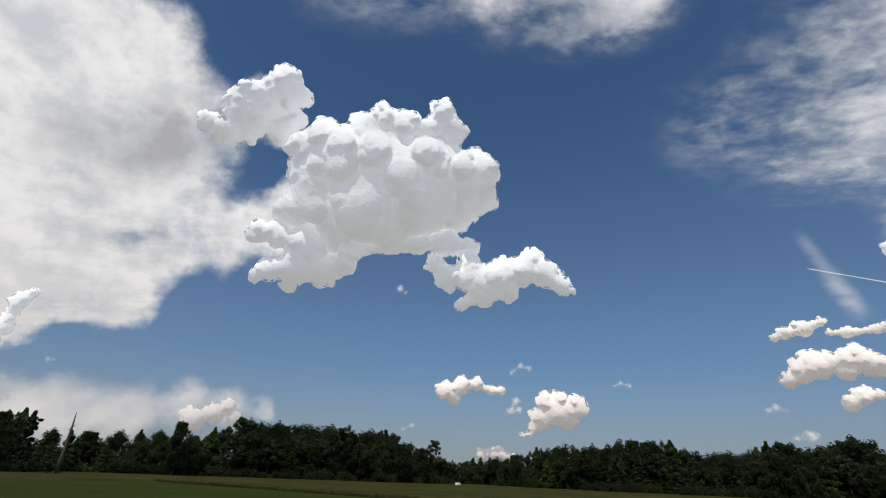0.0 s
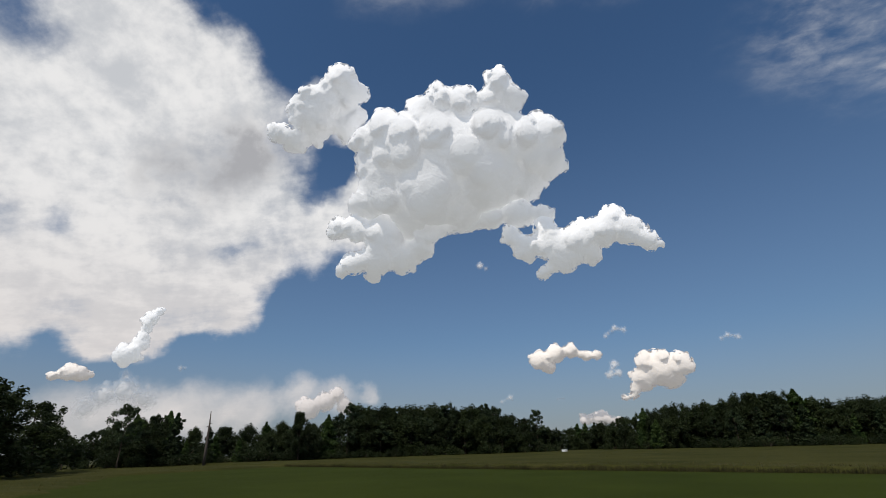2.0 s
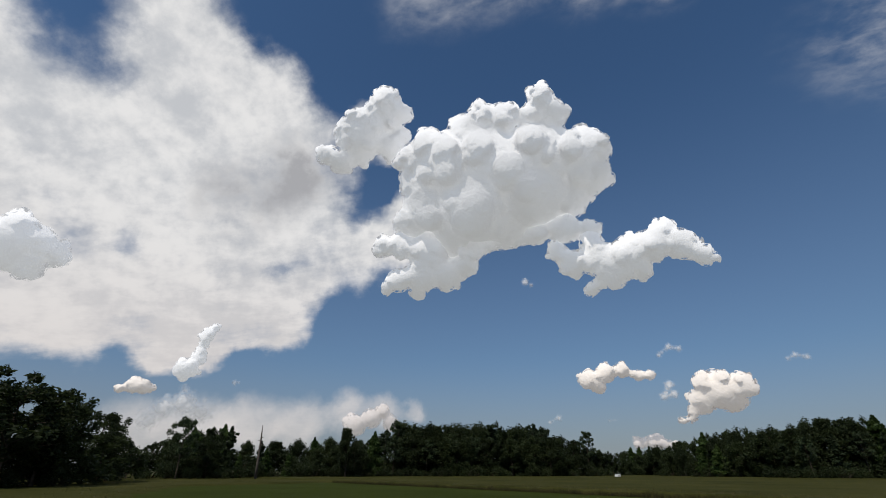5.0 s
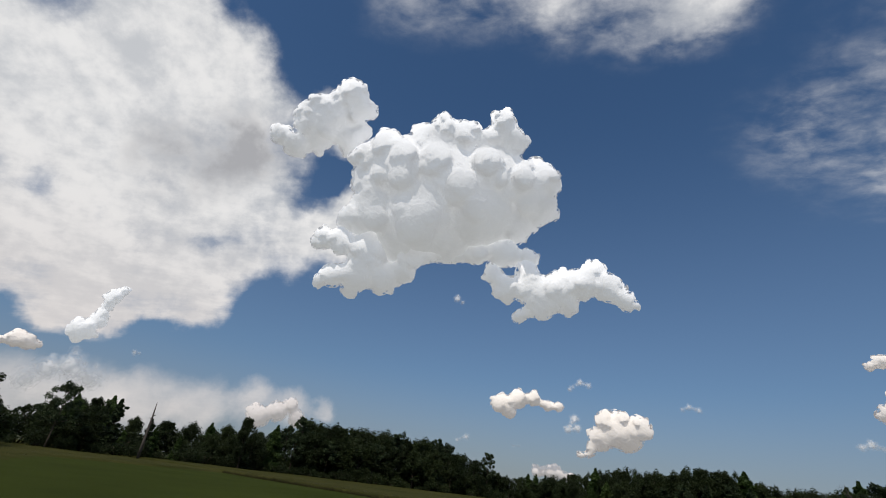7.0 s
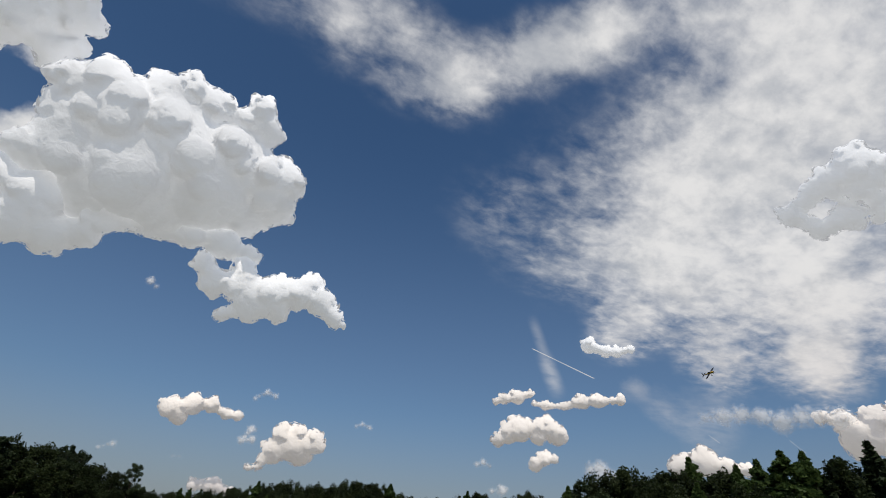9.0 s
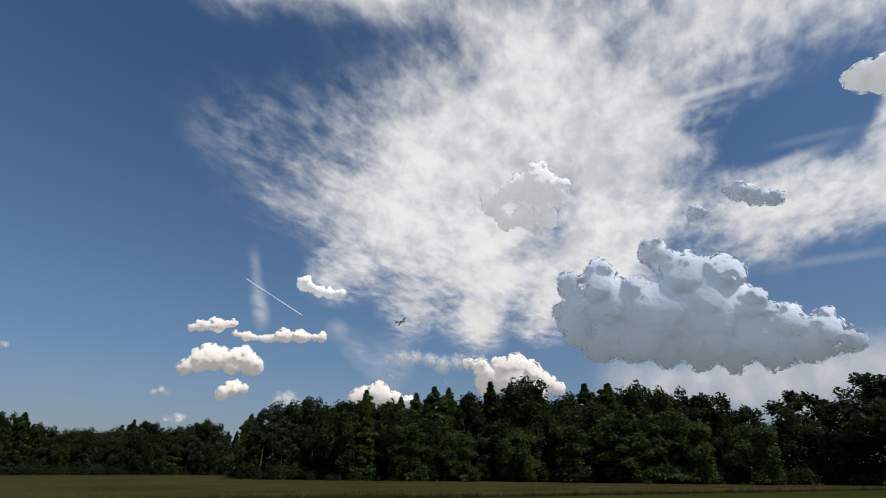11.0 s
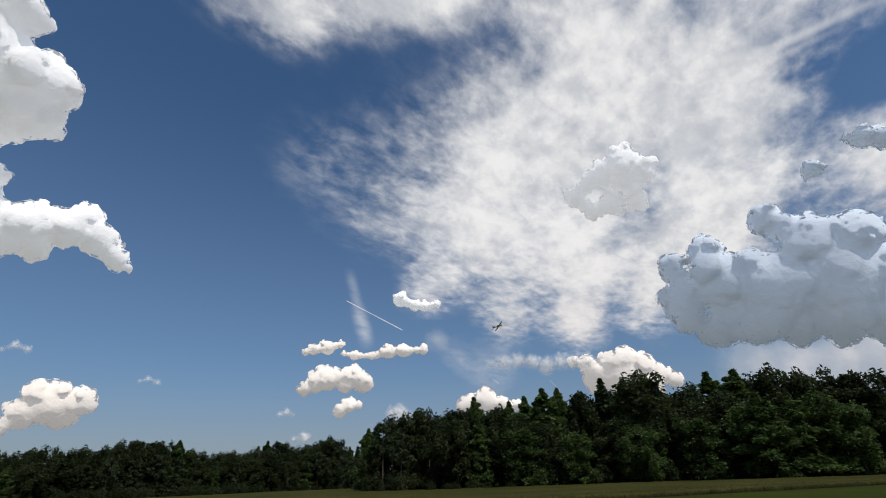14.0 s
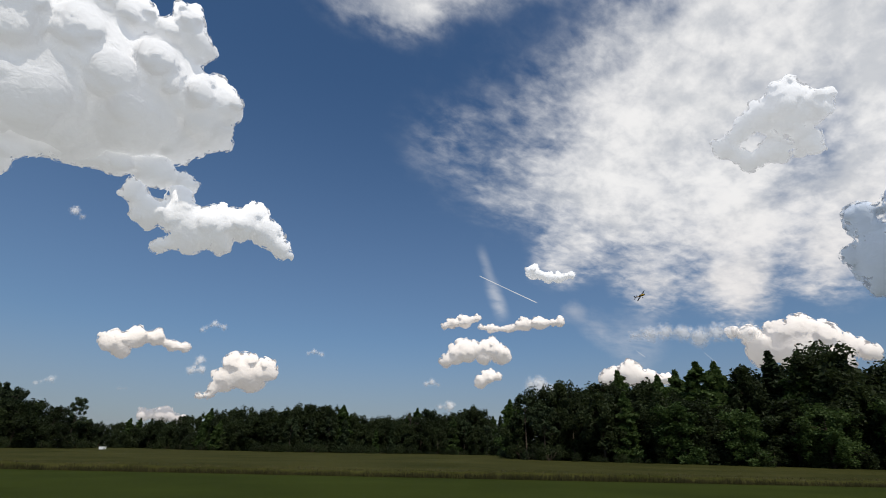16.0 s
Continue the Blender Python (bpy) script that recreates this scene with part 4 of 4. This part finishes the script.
cumulus("great white heaped cloud with a bright tower", 3000, [(-2, 41.9, 1.82), (-0.8, 40, 2.24), (-3.9, 40.3, 1.58), (-10.9, 40.4, 2.33), (-13.8, 39.6, 1.93), (-8.1, 40.3, 2.22), (-16.1, 38.5, 1.03), (-19.5, 38.1, 1.76), (-21.5, 35.8, 2.13), (-16.7, 35.5, 3.76), (-10.2, 35.4, 5.33), (-3.6, 36.3, 4.17), (0.7, 35.1, 3.25), (3.8, 35.8, 2.42), (5.5, 35, 1.34), (3.6, 32.4, 2.45), (-20.7, 32.8, 2.3), (-18.8, 30.4, 3.76), (-12.7, 30.7, 5.36), (-4.8, 31.5, 4.78), (0, 30.5, 3.02), (-21.6, 28.2, 2.29), (-15.3, 27.6, 3.85), (-8.5, 28.4, 3.95)], 1)
cumulus("grey-white lower part of the great cloud", 2980, [(-22.7, 21.4, 1.63), (-19.9, 21.9, 2.31), (-16.5, 22.2, 2.23), (-14, 23.4, 1.87), (-24.1, 20.4, 0.92), (-18.8, 25.1, 3.12), (-13.2, 26.2, 2.82), (-22.5, 25.7, 1.77), (-24.8, 25.3, 1.49), (-7.5, 26.5, 1.64), (-4.5, 27, 2.06), (-0.6, 26.9, 1.93), (2.5, 26.2, 1.51)], 2)
cumulus("ragged white arm of the great cloud", 2950, [(-2, 24.3, 1.38), (-0.1, 22.7, 1.79), (3.3, 22.8, 2.33), (6.3, 22.8, 2.45), (9.4, 23.6, 2.02), (10.8, 25.1, 1.34), (12.4, 23, 1.86), (14.4, 21.4, 1.18), (15.6, 21, 0.58), (4.4, 20.8, 1.77), (1.5, 19.4, 0.89), (7.7, 21.1, 1.35), (2.5, 25.2, 1.38)], 3)
cumulus("heaped white cloud merging into a high sheet", 3300, [(-26, 42.5, 1.76), (-23.4, 41.1, 1.33), (-27, 39.1, 1.9), (-25, 37.2, 1.58), (-28.9, 38.5, 1.98), (-30.8, 37.6, 1.49), (-29.2, 36.2, 1.76), (-31.6, 34.8, 1.61), (-33.9, 35.3, 1.34), (-25, 40.5, 1.6), (-27.5, 40.8, 1.5), (-29.5, 40, 1.6), (-28, 37.5, 1.8), (-31.5, 38.5, 1.5), (-23.6, 38.6, 1.4), (-24.3, 36.2, 1.2)], 4, M_CLOUD)
cumulus("rounded white cloud before the sheet", 3300, [(-60.8, 19.3, 1.87), (-59.1, 18.6, 1.47), (-62.5, 19.9, 1.94), (-60.9, 17.2, 1.76), (-63.5, 18.1, 2.5)], 5, M_PALE)
cumulus("small white fair-weather cloud", 4200, [(-44.3, 10.8, 1), (-43.9, 12.9, 0.79), (-45.5, 9.6, 1.08), (-43.2, 14.2, 0.52), (-44.6, 9.3, 0.77)], 6, M_PALE)
cumulus("small white fair-weather cloud", 4200, [(-49.5, 7.4, 0.8), (-48.6, 7.6, 0.71), (-50.5, 7.1, 0.44), (-47.7, 7.5, 0.36)], 7, M_PUFF, flat=-0.35)
cumulus("small sunlit heaped cloud", 4000, [(-0.3, 9.4, 1.1), (1.7, 9.8, 1.04), (3.4, 9.9, 1.16), (5.3, 9.5, 0.83), (6.6, 9.4, 0.51), (0.9, 8.6, 0.83)], 9, M_PUFF, flat=-0.35)
cumulus("compact sunlit heaped cloud over the far trees", 4000, [(12.8, 8.1, 1.72), (14.9, 7.8, 1.45), (10.8, 6.9, 1.23), (11.5, 8.4, 1.36), (13.6, 6.6, 1.45), (12.2, 6.9, 1.3), (11.2, 6.0, 0.9), (10.1, 5.7, 0.85), (9.8, 4.9, 0.54), (8.7, 4.8, 0.36)], 10, M_PUFF, flat=-0.35)
cumulus("small white fair-weather cloud", 4200, [(8.3, 8.4, 0.57), (7.6, 7.3, 0.5), (8.6, 7.5, 0.5)], 11, M_FAINT)
cumulus("small white fair-weather cloud", 4200, [(20, 10.1, 0.47), (19.3, 10, 0.36), (20.8, 10, 0.35)], 12, M_FAINT)
cumulus("small white fair-weather cloud", 4200, [(-3.8, 5.4, 0.37), (-4.8, 4.9, 0.31)], 14, M_FAINT)
cumulus("small white fair-weather cloud", 4200, [(-6.4, 20.8, 0.61), (-4.1, 19.7, 0.48), (-3.4, 20.1, 0.34)], 15, M_FAINT)
cumulus("small white fair-weather cloud", 4200, [(1.6, 5, 0.31), (2.2, 5, 0.25)], 16, M_FAINT)
cumulus("small white fair-weather cloud", 4200, [(-40.3, 8.6, 0.36), (-39.8, 8.6, 0.23)], 17, M_FAINT)
cumulus("small white fair-weather cloud", 4200, [(8.9, 12.2, 0.58), (7.8, 11.4, 0.39), (9.8, 12, 0.45)], 18, M_FAINT)
cumulus("small white fair-weather cloud", 4200, [(36.2, 14, 0.81), (38, 14.5, 0.88), (35.2, 13.8, 0.47), (39.2, 14.7, 0.54)], 19, M_PUFF, flat=-0.35)
cumulus("small white fair-weather cloud", 4200, [(41.1, 13.6, 0.74), (43.2, 13.6, 0.73), (45.2, 13.8, 0.86), (46.9, 14, 0.92), (49.4, 14.4, 0.84), (39.7, 13.7, 0.47)], 20, M_PUFF, flat=-0.35)
cumulus("pair of small sunlit heaped clouds", 4100, [(36.6, 10.4, 1.19), (38.3, 10.9, 1.33), (35.6, 9.9, 0.73), (41, 11.5, 1.26), (42, 10.7, 1.12), (40, 10.3, 1.06)], 21, M_PUFF, flat=-0.35)
cumulus("small sunlit heaped cloud", 3400, [(40.6, 8.2, 1.1), (39.6, 7.4, 0.71), (41.6, 8, 0.71)], 22, M_PUFF, flat=-0.35)
cumulus("small white fair-weather cloud", 4200, [(33.9, 7.3, 0.65), (33.3, 7.1, 0.39), (34.7, 7.1, 0.32)], 23, M_FAINT)
cumulus("pale cloud low on the horizon", 4200, [(46.5, 7.2, 1.26), (45.5, 7.1, 0.95), (47.7, 6.7, 0.75)], 24, M_FAINT)
cumulus("bright rounded cloud behind the trees", 4300, [(56.5, 8.1, 1.65), (54.3, 7.7, 1.32), (58.4, 7.6, 1.04), (60.1, 7.4, 0.73)], 25, M_PUFF, flat=-0.35)
cumulus("bright sunlit cloud bank behind the trees", 4300, [(69.4, 9.7, 1.82), (72.5, 9.2, 1.91), (74.8, 8.2, 1.63), (73, 11.4, 1.54), (71.1, 11.1, 1.69), (74.6, 10.7, 1.39), (76, 9.7, 1.12), (77.4, 8.8, 1.03), (68.7, 11.4, 1.14), (67, 11.8, 0.75)], 26, M_PUFF, flat=-0.35)
cumulus("small white fair-weather cloud", 4200, [(48.3, 19.5, 0.93), (46.6, 19.9, 0.94), (49.7, 19.5, 0.85), (51, 19.6, 0.65)], 27, M_PALE, flat=-0.35)
cumulus("pale cloud low on the horizon", 4200, [(36, 4.6, 0.64), (32.7, 4.4, 0.44), (31.1, 4.2, 0.38)], 28, M_FAINT)
cumulus("broad grey shaded heaped cloud with bright edges", 3100, [(89, 16.3, 4.1), (84.3, 18.1, 3.49), (80.7, 17, 2.58), (94.1, 15, 3.86), (97.7, 15.8, 2.5), (93.1, 19.9, 2.71), (96.6, 19.4, 2.6), (90.1, 22.9, 1.85), (83.6, 21.2, 2.06), (79.9, 20.8, 1.58), (100.7, 13.6, 2.25), (103.7, 12.6, 1.93), (105.5, 11.3, 1.38), (97.8, 12.8, 2.92), (102.3, 11.2, 1.95), (80.3, 14.8, 1.92), (84.8, 15.6, 2.6), (82.6, 13.2, 2.1), (86.5, 13.2, 2.43), (89.6, 12.6, 2.4), (92.6, 12.2, 2.4), (95.6, 11.6, 2.2), (99.5, 11, 2)], 29, M_SHADED)
cumulus("grey heaped cloud high over the wood", 2500, [(114.1, 33.5, 1.52), (116.2, 32.7, 2.14), (117.5, 30.4, 2.28), (118.5, 33.4, 1.72), (118, 28, 2.03), (120.5, 32, 2.34)], 30, M_CLOUD)
cumulus("small grey cloud scrap", 3200, [(95.6, 26.4, 0.88), (95.1, 25.8, 0.71)], 31, M_SHADED)
cumulus("grey flat cloud scrap", 3200, [(101.9, 26.4, 1.19), (100.5, 27.1, 0.99), (103.3, 25.6, 0.85), (99.3, 27.8, 0.51)], 32, M_SHADED)
cumulus("pale grey heaped cloud in front of the sheet", 3400, [(77.4, 33.1, 2.01), (79.5, 31.7, 1.73), (74.9, 32.4, 1.76), (77.1, 31.2, 1.75), (73.2, 32.1, 1.36), (70.5, 30.5, 1.3), (72.5, 28.5, 1.2), (75, 29, 1.6), (78, 28.8, 1.4)], 33, M_GREY)
cumulus("long thin veil of cloud over the wood", 4300, [(57.5, 12, 0.8), (59, 12.3, 1.0), (60.6, 12.1, 1.1), (62.2, 11.9, 1.1), (63.8, 11.7, 1.2), (65.4, 11.6, 1.3), (67, 11.5, 1.3), (68.6, 11.4, 1.3)], 34, M_FAINT)
cumulus("pale domed cloud in the haze", 4300, [(-46.5, 5.6, 1.5), (-44.6, 6.2, 1.7), (-43, 5.3, 1.5), (-47.6, 4.4, 1.3)], 35, M_FAINT, flat=-0.35)
cumulus("pale towering cloud in the haze over the far trees", 4300, [(-26.8, 4.6, 1.2), (-25, 5.2, 1.3), (-23.8, 6.0, 1.0), (-22.6, 4.9, 1.1)], 36, M_HAZY, flat=-0.35)
cumulus("low pinkish cloud in the haze over the far trees", 4300, [(4.2, 2.6, 0.9), (6, 2.9, 1.0), (7.6, 2.5, 0.8)], 37, M_HAZY, flat=-0.35)
